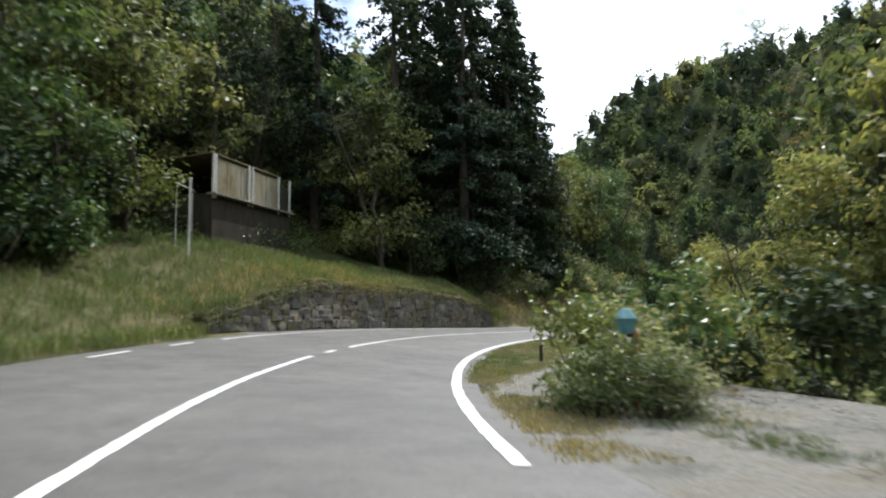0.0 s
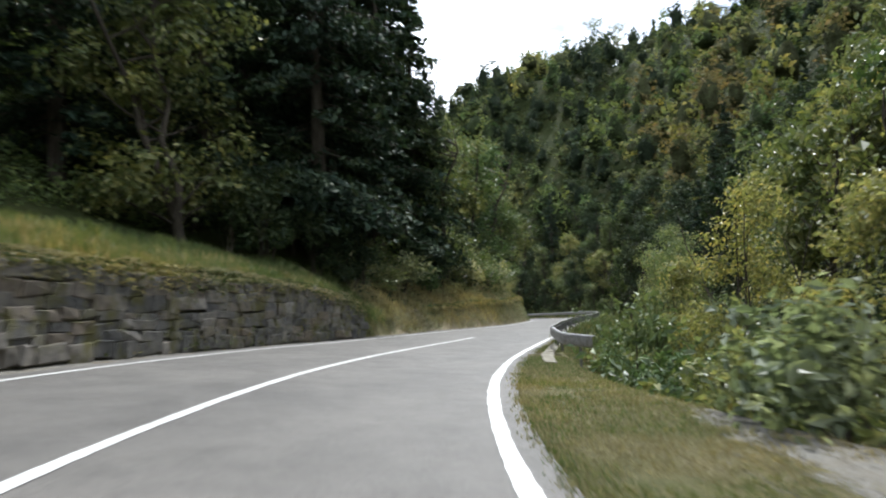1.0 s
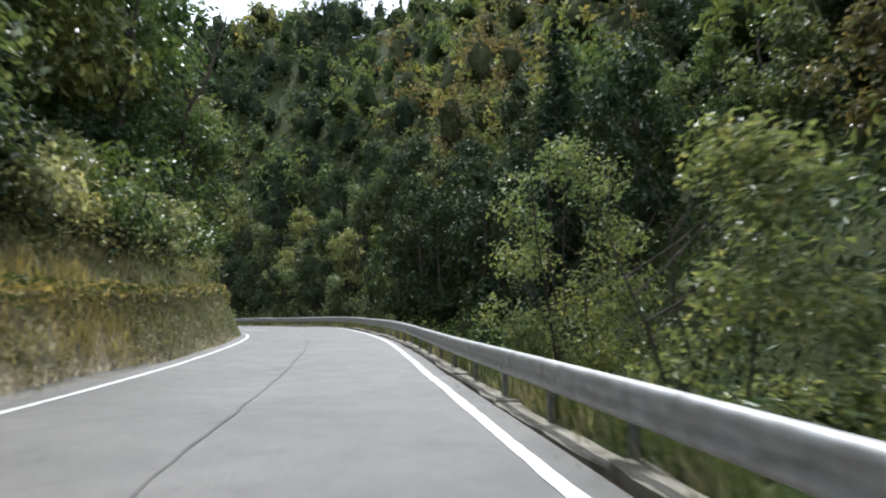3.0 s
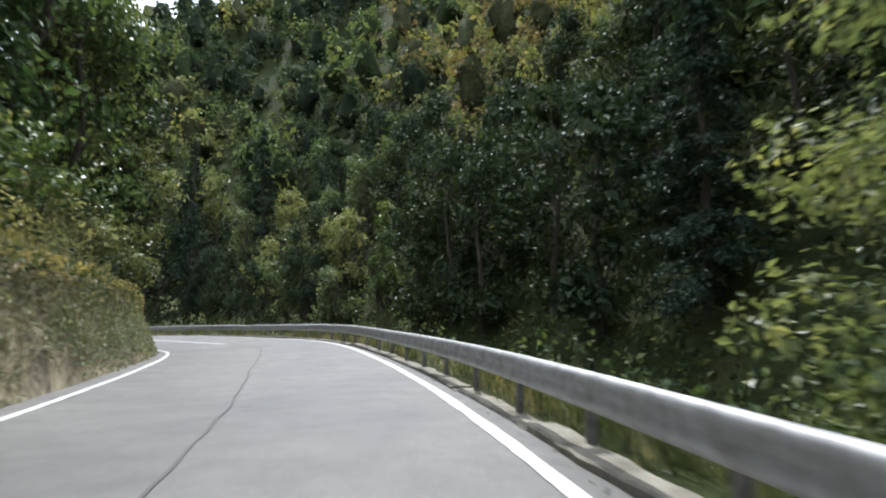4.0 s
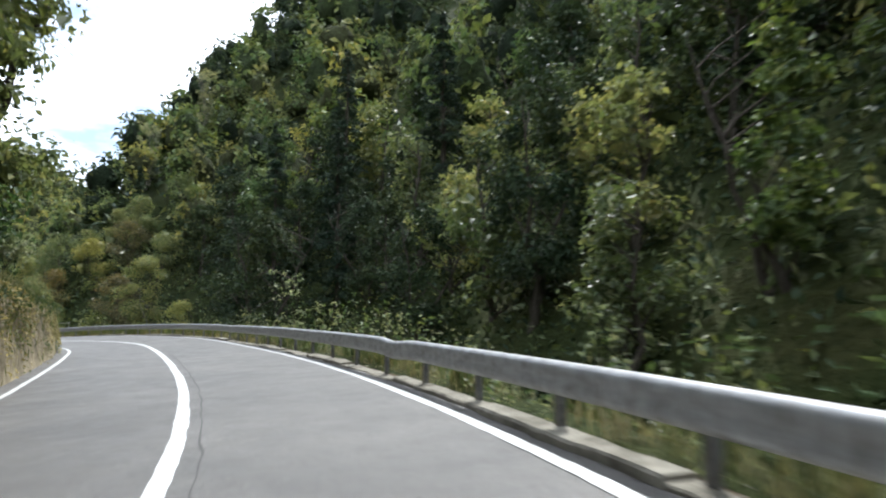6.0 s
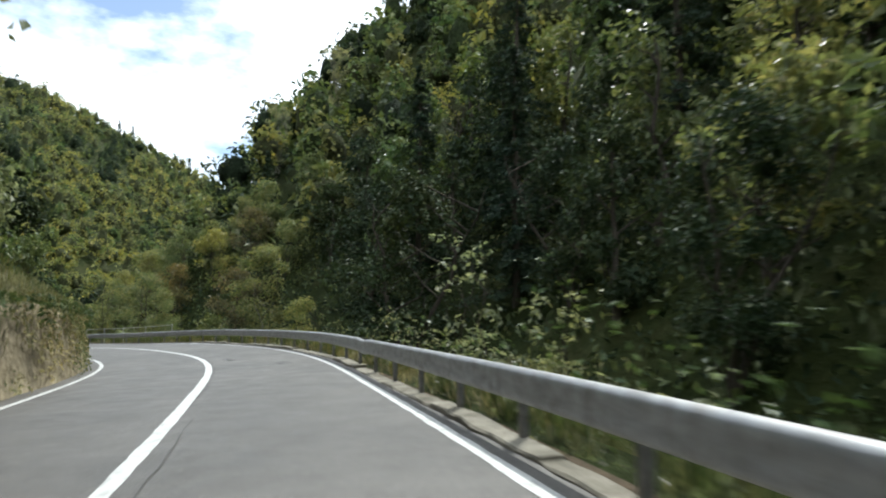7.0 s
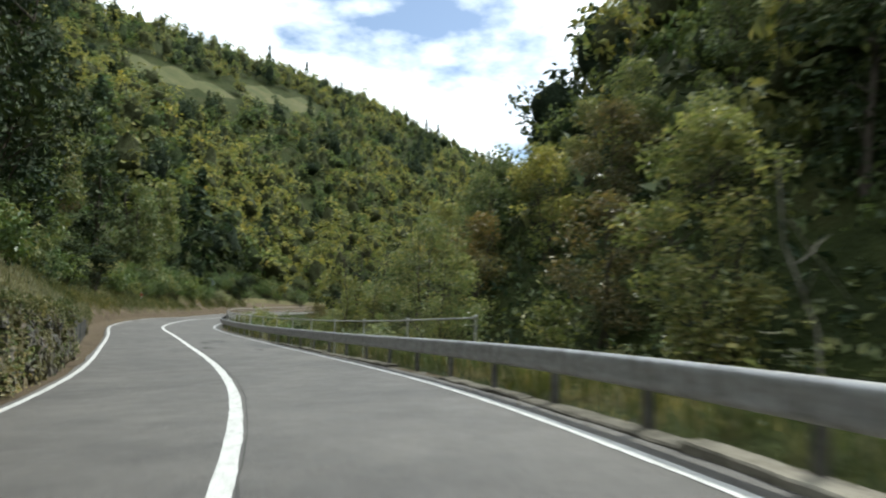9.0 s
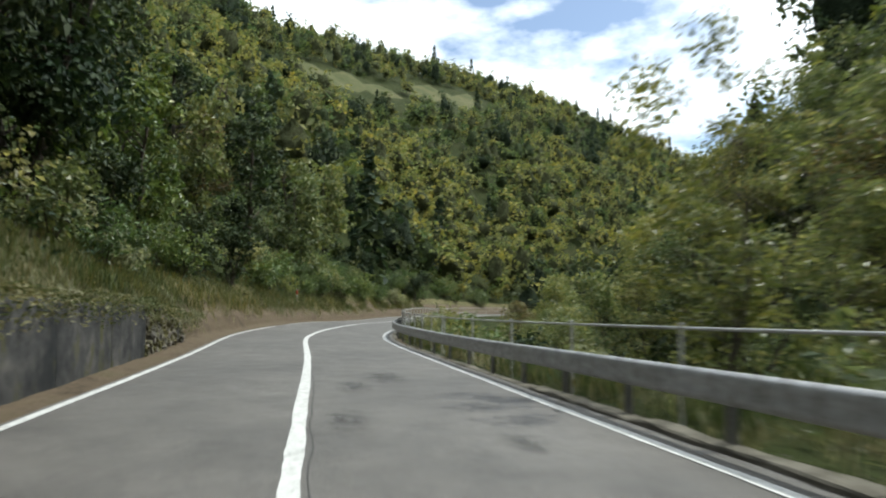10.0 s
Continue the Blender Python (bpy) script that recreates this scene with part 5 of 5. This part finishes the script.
undergrowth("slope_undergrowth", "low green undergrowth on the wooded slope", 24000, 44, 245, 2.2, 23, -1, 0.44, LEAF_GREEN, 51)
undergrowth("slope_brambles", "dark brambles between the trees of the slope", 16000, 44, 245, 1.2, 23, -1, 0.4, LEAF_DARK, 52)
undergrowth("ravine_undergrowth", "olive green undergrowth down the ravine and up its far side", 26000, 10, 245, 1.6, 23, 1, 0.44, LEAF_OLIVE, 53)
undergrowth("ravine_brambles", "dark brambles in the ravine", 26000, 10, 245, 2.0, 23, 1, 0.44, LEAF_DARK, 54)


undergrowth("bank_undergrowth", "small-leaved green undergrowth at the back of the grass bank", 26000, 2, 46, 6.5, 20, -1, 0.2, LEAF_GREEN, 58)
undergrowth("rail_weeds", "pale leafy weeds behind the guard rail", 14000, 92, 186, -0.55, 3.0, 1, 0.17, LEAF_PALE, 55)
undergrowth("rail_brambles", "green brambles behind the guard rail", 12000, 38, 186, -0.3, 3.5, 1, 0.22, LEAF_GREEN, 56)


undergrowth("cutting_brambles", "pale sunlit brambles spilling over the road cutting", 20000, 48, 100, 1.5, 5.5, -1, 0.19, LEAF_PALE, 59)


def hill_cover():
    """Saplings and scrub between the trees of the hillsides."""
    rng = np.random.RandomState(57)
    n = 18000
    s, d = rng.uniform(14, 250, n), np.where(rng.rand(n) < 0.68, rng.uniform(20, 120, n), -rng.uniform(20, 52, n))
    xy = plan(s, d)
    hs, hd = station(xy)
    ok = np.abs(hd) > 19.5
    xy, hs, hd = xy[ok], hs[ok], hd[ok]
    z = ground_level(hs, hd) + rng.uniform(0, 1.6, len(hs)) + 1.2 * (bumps(xy[:, 0] / 4, xy[:, 1] / 4) - 0.3)
    quads = leaf_quads(rng, np.concatenate([xy, z[:, None]], -1), np.tile([0, 0, 0.6], (len(hs), 1)), 1.25, 0.5)
    index = (fbm(xy[:, 0] / 11, xy[:, 1] / 11, 3) > 0.5).astype(int)
    me = mesh("hillside_scrub", quads.reshape(-1, 3), np.arange(4 * len(hs)).reshape(-1, 4), [LEAF_DARK, LEAF_OLIVE], index)
    tagged(new("hillside_scrub", me), "dark green scrub between the trees of the hillsides", "undergrowth", kind="stuff")


hill_cover()


def creepers(name, label, count, s0, s1, gate, size, mat, seed):
    """Hanging stalks and leaves over the steep foot of the left bank."""
    rng = np.random.RandomState(seed)
    s, u = rng.uniform(s0, s1, count), rng.uniform(0, 1, count) ** 0.75
    keep = fbm(s / 1.6 + seed, u * 1.4 + seed, 3) + 0.18 * u > gate
    s, u = s[keep], u[keep]
    d = -(lanes(s)[0] + foot(s) - 0.16 + (lean(s) + 0.06) * u + rng.normal(0, 0.05, len(s)))
    z = road_level(s, d) + cut(s) * u + rng.normal(0, 0.05, len(s))
    side = np.stack([col(SIDE[:, 0], s), col(SIDE[:, 1], s), 0.8 + 0 * s], -1)
    quads = leaf_quads(rng, np.concatenate([plan(s, d), z[:, None]], -1), side, size)
    tagged(new(name, quad_mesh(name, quads, mat)), label, "creepers", kind="stuff")


creepers("bank_creepers", "dry brown stalks hanging over the stony bank", 7000, 96, 166, 0.56, 0.09, GRASS_DRY, 61)
creepers("cutting_stalks", "dry stalks and grass over the earthy road cutting", 15000, 44, 100, 0.42, 0.1, GRASS_DRY, 65)
creepers("bank_moss_plants", "small green plants on the stony bank", 8000, 90, 166, 0.58, 0.08, WEEDS, 62)
creepers("cutting_weed_leaves", "small olive plants over the earthy road cutting", 3000, 44, 96, 0.55, 0.07, GRASS_GREEN, 66)
creepers("wall_creepers", "brown stalks over the stone wall", 9000, 18, 42, 0.52, 0.08, WEEDS, 64)
creepers("bank_ivy", "olive leaves over the bank before the concrete wall", 8000, 138, 166, 0.5, 0.07, LEAF_OLIVE, 63)
creepers("bank_stalks", "dry stalks over the stony bank before the concrete wall", 9000, 138, 166, 0.46, 0.07, GRASS_DRY, 67)


def edge_tufts(name, label, count, s0, s1, size, mat, seed):
    """Moss and grass along the top edge of a wall, hanging over it in places."""
    rng = np.random.RandomState(seed)
    s, u = rng.uniform(s0, s1, count), rng.uniform(-1, 1, count)
    thick = fbm(s / 1.3, s * 0 + seed, 3)
    d = -(lanes(s)[0] + foot(s) + lean(s) - 0.26 + 0.2 * u)
    drop = np.where(u < -0.6, rng.uniform(0, 1, count) ** 2 * 0.75 * thick, -rng.uniform(0, 0.3, count) * thick)
    d = d + np.where(u < -0.6, rng.uniform(0.0, 0.07, count), 0)
    z = road_level(s, d) + cut(s) + 0.05 - drop
    quads = leaf_quads(rng, np.concatenate([plan(s, d), z[:, None]], -1), np.tile([0, 0, 0.5], (count, 1)), size, 0.8)
    tagged(new(name, quad_mesh(name, quads, mat)), label, "moss", kind="stuff")


edge_tufts("cutting_rim_grass", "dry grass hanging over the rim of the road cutting", 3500, 50, 112, 0.11, GRASS_DRY, 75)
edge_tufts("cutting_rim_weeds", "green weeds hanging over the rim of the road cutting", 4500, 50, 140, 0.12, WEEDS, 76)
edge_tufts("wall_edge_moss", "olive moss along the top of the concrete wall", 13000, 150, 186, 0.055, WEEDS, 71)
edge_tufts("wall_edge_grass", "dry grass hanging over the concrete wall", 7000, 146, 188, 0.075, GRASS_DRY, 72)
edge_tufts("stone_wall_grass", "brown grass over the top of the stone wall", 9000, 18.5, 41.5, 0.08, GRASS_DRY, 73)
edge_tufts("stone_wall_weeds", "green weeds over the top of the stone wall", 4000, 18.5, 41.5, 0.1, WEEDS, 74)


def grass_strip(name, label, count, s0, s1, lo, hi, side, height, mat, seed, gate=0.36):
    """Blades in tufts over a stretch of verge or bank."""
    rng = np.random.RandomState(seed)
    tufts = count // 7
    s = rng.uniform(s0, s1, tufts)
    l, r, _ = lanes(s)
    off = lo(s) + (hi(s) - lo(s)) * rng.uniform(0, 1, tufts) ** 1.3
    d = -(l + off) if side < 0 else r + off
    keep = fbm(s / 2.2, d / 2.2 + seed) > gate
    s, d = np.repeat(s[keep], 7), np.repeat(d[keep], 7)
    d = d + rng.normal(0, 0.09, len(d))
    s = s + rng.normal(0, 0.09, len(s))
    root = np.concatenate([plan(s, d), (ground_level(s, d) - 0.03)[:, None]], -1)
    n = len(root)
    h = height * rng.uniform(0.4, 1.3, n)
    ang = rng.uniform(0, 2 * np.pi, n)
    lean = np.stack([np.cos(ang), np.sin(ang)], -1) * (h * rng.uniform(0.1, 0.7, n))[:, None]
    w = np.stack([-np.sin(ang), np.cos(ang), 0 * ang], -1) * (0.007 + 0.013 * height)
    tip = root + np.concatenate([lean, h[:, None]], -1)
    midp = root * 0.5 + tip * 0.5 + [0, 0, 1] * (h * 0.14)[:, None]
    v = np.stack([root, midp + w, tip, midp - w], 1).reshape(-1, 3)
    me = mesh(name, v, np.arange(4 * n).reshape(-1, 4), mat)
    tagged(new(name, me), label, "grass", kind="stuff")


def plant_grass():
    f = lambda a: (lambda s: foot(s) + a)
    v = lambda a: (lambda s: verge(s) + a)
    c = lambda a: (lambda s: 0 * s + a)
    grass_strip("bank_grass", "long green grass on the roadside bank", 52000, 2, 44, lambda s: np.where(s < 18, 0.5, foot(s) + 0.3), lambda s: foot(s) + np.interp(s, [22, 30], [8.5, 3.2]), -1, 0.4, GRASS_GREEN, 1, 0.2)
    grass_strip("dry_bank_grass", "dry yellow grass along the top of the bank", 18000, 18, 66, f(0.1), f(2.2), -1, 0.42, GRASS_DRY, 2)
    grass_strip("cutting_grass", "dry grass hanging over the road cutting", 15000, 58, 135, f(0.24), f(1.5), -1, 0.3, GRASS_DRY, 3)
    grass_strip("cutting_weeds", "green weeds on the road cutting", 13000, 56, 160, f(0.1), f(2.4), -1, 0.3, WEEDS, 4)
    grass_strip("wall_top_grass", "dry grass and moss on top of the roadside bank", 20000, 135, 235, f(0.24), f(2.4), -1, 0.36, GRASS_DRY, 5)
    grass_strip("hedge_weeds", "green weeds at the foot of the hedge", 24000, 172, 250, f(0.6), f(3.0), -1, 0.5, WEEDS, 6)
    grass_strip("verge_grass", "short green grass on the verge", 26000, 12.3, 42, c(0.38), lambda s: np.minimum(verge(s) + 1.5, np.interp(s, [12.3, 13.5, 16, 24, 34], [0.45, 1.0, 1.9, 2.4, 3.2])), 1, 0.075, GRASS_GREEN, 7, 0.42)
    grass_strip("dry_verge_grass", "dry brown grass on the gravel verge", 52000, 11.8, 42, c(0.36), lambda s: np.minimum(verge(s) + 1.2, np.interp(s, [11.8, 13.5, 16, 24, 34], [0.5, 1.2, 2.1, 2.6, 3.2])), 1, 0.07, GRASS_DRY, 8, 0.36)
    grass_strip("gravel_edge_grass", "patchy brown grass between the gravel and the road", 22000, 3, 11.2, c(0.5), c(3.4), 1, 0.075, GRASS_DRY, 19, 0.5)
    grass_strip("gravel_edge_weeds", "patchy green grass between the gravel and the road", 8000, 3, 11.2, c(0.6), c(3.4), 1, 0.09, GRASS_GREEN, 20, 0.54)
    grass_strip("gravel_grass", "sparse dry grass on the gravel verge", 12000, -4, 26, c(1.8), v(0.5), 1, 0.1, GRASS_DRY, 18, 0.58)
    grass_strip("ravine_weeds", "green weeds behind the guard rail", 60000, 38, 200, c(0.78), v(3.0), 1, 0.5, WEEDS, 9)
    grass_strip("ravine_grass", "dry grass behind the guard rail", 22000, 38, 200, c(0.72), v(1.5), 1, 0.28, GRASS_DRY, 10)


plant_grass()

# ---- the shed on its terrace, the pole, and small things by the road ----


def build_shed():
    """A pale panelled shed, half hidden in the trees, over a dark block that stands in for shade."""
    shed = thing("roadside_shed", "small grey panelled shed over a dark shaded space", "shed", at=pose(-10.6, 29.2, 0, 0, 0, -14.7))
    # y runs along the front, x points towards the road
    # solid block: the shade of the open space below is put into its colour
    base = box_mesh("base", (3.2, 7.4, 3.6), DARK_WOOD, 0.03)
    part("base", base, shed, "dark block standing in for the shade under the shed", pose(-1.65, 3.7, 2.75))
    panel = box_mesh("wall_panel", (0.06, 1.16, 1.75), PANEL, 0.012)
    for k in range(5):
        part("wall_panel", panel, shed, at=pose(-0.12, 0.62 + 1.2 * k, 6.36))
    # back and end boards are coloured dark for the dim interior and far end
    back = box_mesh("back_panel", (0.06, 7.2, 1.75), DARK_WOOD, 0.012)
    part("back_panel", back, shed, "dark boards standing in for dim parts of the shed", at=pose(-3.15, 3.7, 6.36))
    dim = box_mesh("board_wall", (0.05, 1.5, 1.5), DARK_WOOD, 0.01)
    part("board_wall", dim, shed, "dark boards standing in for dim parts of the shed", pose(-0.3, 6.8, 6.36))
    roof = box_mesh("roof", (3.15, 6.15, 0.06), ROOF_MOSS, 0.02)
    part("roof", roof, shed, "flat mossy roof", pose(-1.6, 3.0, 8.13, 0, -4, 0))
    post = box_mesh("corner_post", (0.09, 0.09, 2.1), WHITE_STEEL, 0.01)
    for y in (0.03, 0.2, 3.05, 3.4, 6.05, 7.3):
        part("post", post, shed, "chipped white post", pose(-0.02, y, 6.15))
    ledge = box_mesh("ledge", (0.5, 7.6, 0.1), CONCRETE, 0.02)
    part("ledge", ledge, shed, at=pose(-0.05, 3.7, 6.3))


def build_pole(x, y, height, width, label, category="post", name="metal_pole"):
    s, d = station(np.array([[x, y]]))
    z = float(ground_level(s, d)[0])
    pole = thing(name, label, category, at=pose(x, y, z - 0.1))
    v, f = tube_arrays(np.array([[0, 0, -0.3], [0, 0, height * 0.5], [0.01, 0, height]]), [width, width, width * 0.95], 8)
    part("shaft", mesh("shaft", v, f, WHITE_STEEL, smooth=True), pole)
    part("cap", box_mesh("cap", (width * 2.6, width * 2.6, 0.05), WHITE_STEEL, 0.01), pole, at=pose(0.01, 0, height - 0.01))
    return pole


def build_carport_frame():
    """Two thin posts and a beam beside the shed."""
    frame_ob = thing("post_frame", "thin pale steel frame beside the shed", "frame", at=pose(-11.2, 26.6, 3.2))
    for y, h in ((0.0, 3.25), (1.7, 3.15)):
        v, f = tube_arrays(np.array([[0, y, -0.6], [0, y, h * 0.5], [0, y, h]]), [0.018] * 3, 6)
        part("upright", mesh("upright", v, f, WHITE_STEEL, smooth=True), frame_ob)
    part("beam", box_mesh("beam", (0.04, 2.1, 0.045), WHITE_STEEL, 0.008), frame_ob, at=pose(0, 0.8, 3.13))


def build_bin():
    """A faded teal hooded bin on a stake, sunk in the bush."""
    s, d = 8.6, 5.55
    at, z = plan(s, d), float(ground_level(np.array(8.6), np.array(5.55)))
    ob = thing("litter_bin", "faded teal plastic bin on a rusty stake in the bush", "bin", at=pose(at[0], at[1], z, 0, 0, 25))
    bm = bmesh.new()
    bmesh.ops.create_cone(bm, cap_ends=True, segments=14, radius1=0.11, radius2=0.14, depth=0.2, matrix=Matrix.Translation((0, 0, 1.13)))
    part("bucket", bm_mesh("bucket", bm, TEAL, 0.012), ob)
    bm = bmesh.new()
    bmesh.ops.create_cone(bm, cap_ends=True, segments=6, radius1=0.17, radius2=0.06, depth=0.14, matrix=Matrix.Translation((0, 0, 1.3)))
    part("hood", bm_mesh("hood", bm, TEAL, 0.012), ob)
    part("stake", box_mesh("stake", (0.05, 0.05, 1.35), RUST, 0.006), ob, "rusty orange stake", pose(0.15, 0, -0.25))
    part("bracket", box_mesh("bracket", (0.1, 0.14, 0.1), RUST, 0.01), ob, "rusty orange bracket", pose(0.12, 0, 0.98))


def build_marker(s, d, height, name, label, band):
    at, z = plan(s, d), float(ground_level(np.array(float(s)), np.array(float(d))))
    ob = thing(name, label, "post", at=pose(at[0], at[1], z - 0.05))
    part("stake", box_mesh("stake", (0.07, 0.05, height), PALE_BARK if band is None else WHITE_STEEL, 0.012), ob)
    if band is None:
        part("sleeve", box_mesh("sleeve", (0.085, 0.065, height * 0.52), DARK_WOOD, 0.012), ob, "dark weathered lower half")
    if band is not None:
        part("band", box_mesh("band", (0.1, 0.07, height * 0.3), band, 0.01), ob, "red band", pose(0, 0, height * 0.62))


def build_stone_wall():
    """A rough stone retaining wall; each stone is a piece of its own."""
    wall = thing("stone_wall", "rough grey stone retaining wall below the grass bank", "wall", kind="structure")
    rng = random.Random(8)
    shapes = []
    for k in range(14):
        bm = bmesh.new()
        bmesh.ops.create_cube(bm, size=1)
        for v in bm.verts:
            v.co = Vector((v.co.x + rng.uniform(-0.12, 0.12), v.co.y + rng.uniform(-0.14, 0.14), v.co.z + rng.uniform(-0.12, 0.12)))
        bmesh.ops.bevel(bm, geom=bm.edges[:], offset=0.07, segments=1, affect="EDGES")
        shapes.append(bm_mesh("stone", bm, STONE))
    a, b = 18.6, 41.0
    s = np.linspace(a, b, 44)
    l = lanes(s)[0]
    h = np.interp(s, [18.6, 22, 25.5, 36, 39.5, 41], [0.4, 1.1, 1.9, 1.9, 1.55, 1.0])
    rows = []
    for off, up in ((-0.04, -0.3), (0.0, 0.45), (0.05, 0.94), (0.3, 0.96), (0.34, 0.3)):
        dd = -(l + foot(s) + off)
        rows.append(np.concatenate([plan(s, dd), (road_level(s, dd) + (h * up if up > 0 else up))[:, None]], -1))
    v = np.stack(rows, 1)
    part("backing", mesh("backing", v.reshape(-1, 3), grid_faces(44, 5)[:, ::-1], MORTAR), wall, "dark earthy joints")
    z = 0.0
    while z < 1.95:
        tall = rng.uniform(0.19, 0.33)
        st = a + rng.uniform(0, 0.4)
        while st < b:
            wide = rng.uniform(0.26, 0.72)
            m = st + wide / 2
            hh = float(np.interp(m, s, h))
            if z + tall * 0.6 < hh:
                d = -(float(lanes(np.array(m))[0]) + float(foot(np.array(m))) - 0.03 + 0.05 * z / 1.9)
                at = plan(m, d)
                yaw = math.degrees(math.atan2(col(AHEAD[:, 1], m), col(AHEAD[:, 0], m)))
                size = (wide * 1.12, 0.2 + rng.uniform(-0.05, 0.07), tall * rng.uniform(0.85, 1.4))
                zz = float(road_level(np.array(m), np.array(d))) + z + tall / 2 + rng.uniform(-0.05, 0.05)
                ob = part("stone", rng.choice(shapes), wall)
                ob.matrix_local = Matrix.LocRotScale((at[0], at[1], zz), Euler((radians(rng.uniform(-5, 5)), radians(rng.uniform(-6, 6)), radians(yaw + rng.uniform(-5, 5)))), size)
            st += wide
        z += tall * 0.95


def build_rock_bank():
    """Rough mossy stones in the steep bank before the concrete wall."""
    bank = thing("rock_bank", "rough mossy stones in the steep roadside bank", "rock", kind="structure")
    rng = random.Random(12)
    shapes = []
    for k in range(10):
        bm = bmesh.new()
        bmesh.ops.create_cube(bm, size=1)
        bmesh.ops.subdivide_edges(bm, edges=bm.edges[:], cuts=2, use_grid_fill=True)
        for v in bm.verts:
            rnd = v.co.normalized() * 0.62
            v.co = v.co.lerp(rnd, 0.25) * rng.uniform(0.86, 1.1) + Vector((rng.uniform(-0.1, 0.1), rng.uniform(-0.1, 0.1), rng.uniform(-0.1, 0.1)))
        shapes.append(bm_mesh("stone", bm, BANK_STONE))
    for k in range(290):
        s, u = rng.choice((rng.uniform(146, 166), rng.uniform(156, 166), rng.uniform(178, 184))), rng.uniform(0, 0.95)
        d = -(float(lanes(np.array(s))[0]) + float(foot(np.array(s))) - 0.02 + 0.2 * u)
        at, z = plan(s, d), float(road_level(np.array(s), np.array(d))) + u * float(cut(np.array(s)))
        size = [rng.uniform(0.14, 0.42), rng.uniform(0.14, 0.26), rng.uniform(0.12, 0.4)]
        yaw = math.atan2(col(AHEAD[:, 1], s), col(AHEAD[:, 0], s))
        ob = part("stone", rng.choice(shapes), bank)
        ob.matrix_local = Matrix.LocRotScale((at[0], at[1], z), Euler((rng.uniform(-0.2, 0.2), rng.uniform(-0.3, 0.3), yaw + rng.uniform(-0.4, 0.4))), size)


def build_pebbles():
    """Loose stones on the gravel verge."""
    rng = np.random.RandomState(17)
    n = 12000
    s, q = rng.uniform(-2, 22, n), rng.uniform(0, 1, n) ** 1.3
    d = lanes(s)[1] + np.interp(s, [6, 10.5, 11.2, 12.5, 16], [2.6, 1.8, 0.4, 0.6, 1.8]) + q * 4.0
    k = 3500
    s[:k] = rng.uniform(36, 196, k)
    d[:k] = lanes(s[:k])[1] + 0.2 + rng.uniform(0, 1, k) ** 1.5 * 0.75
    at = np.concatenate([plan(s, d), ground_level(s, d)[:, None]], -1)
    octa = np.array([(1, 0, 0), (0, 1, 0), (-1, 0, 0), (0, -1, 0), (0, 0, 0.7), (0, 0, -0.7)], float)
    size = (0.007 + 0.024 * rng.uniform(0, 1, n) ** 3)[:, None, None]
    v = at[:, None] + octa[None] * size * rng.uniform(0.6, 1.4, (n, 6, 1))
    f = np.array([(0, 1, 4), (1, 2, 4), (2, 3, 4), (3, 0, 4), (1, 0, 5), (2, 1, 5), (3, 2, 5), (0, 3, 5)])
    f = (np.arange(n)[:, None, None] * 6 + f[None]).reshape(-1, 3)
    tagged(new("loose_gravel", mesh("loose_gravel", v.reshape(-1, 3), f, GRAVEL)), "loose pale gravel along the road's edge", "gravel", kind="stuff")


def build_dead_stem():
    """A bare bleached stem leaning among the bushes."""
    stem = thing("dead_stem", "bare bleached stem leaning among the roadside bushes", "branch")
    rng = np.random.RandomState(19)
    at, z = plan(150.8, 9.6), float(ground_level(np.array(150.8), np.array(9.6)))
    foot_at, tip = np.array([at[0], at[1], z - 0.2]), np.array([29.9, 145.3, -0.4])
    v, f = tube_arrays(bent(rng, foot_at, tip, 6, 0.02), np.linspace(0.05, 0.015, 6), 6)
    part("stem", mesh("stem", v, f, PALE_BARK, smooth=True), stem)
    mid = foot_at * 0.35 + tip * 0.65
    for k in range(3):
        v, f = tube_arrays(bent(rng, mid + (tip - mid) * 0.3 * k, mid + rng.normal(0, 0.5, 3) + [0, 0, 0.7], 4, 0.04), np.linspace(0.02, 0.006, 4), 5)
        part("twig", mesh("twig", v, f, PALE_BARK, smooth=True), stem)


build_dead_stem()
build_pebbles()
build_rock_bank()
build_shed()
build_pole(-10.0, 25.0, 3.3, 0.05, "thin white metal pole on the grass bank")
build_carport_frame()
build_bin()
build_marker(17.6, 5.2, 0.95, "marker_stake", "short wooden stake with a pale top on the verge", None)
build_marker(207, -5.6, 1.0, "snow_stake", "red and white marker stake beside the road", RED)
build_stone_wall()
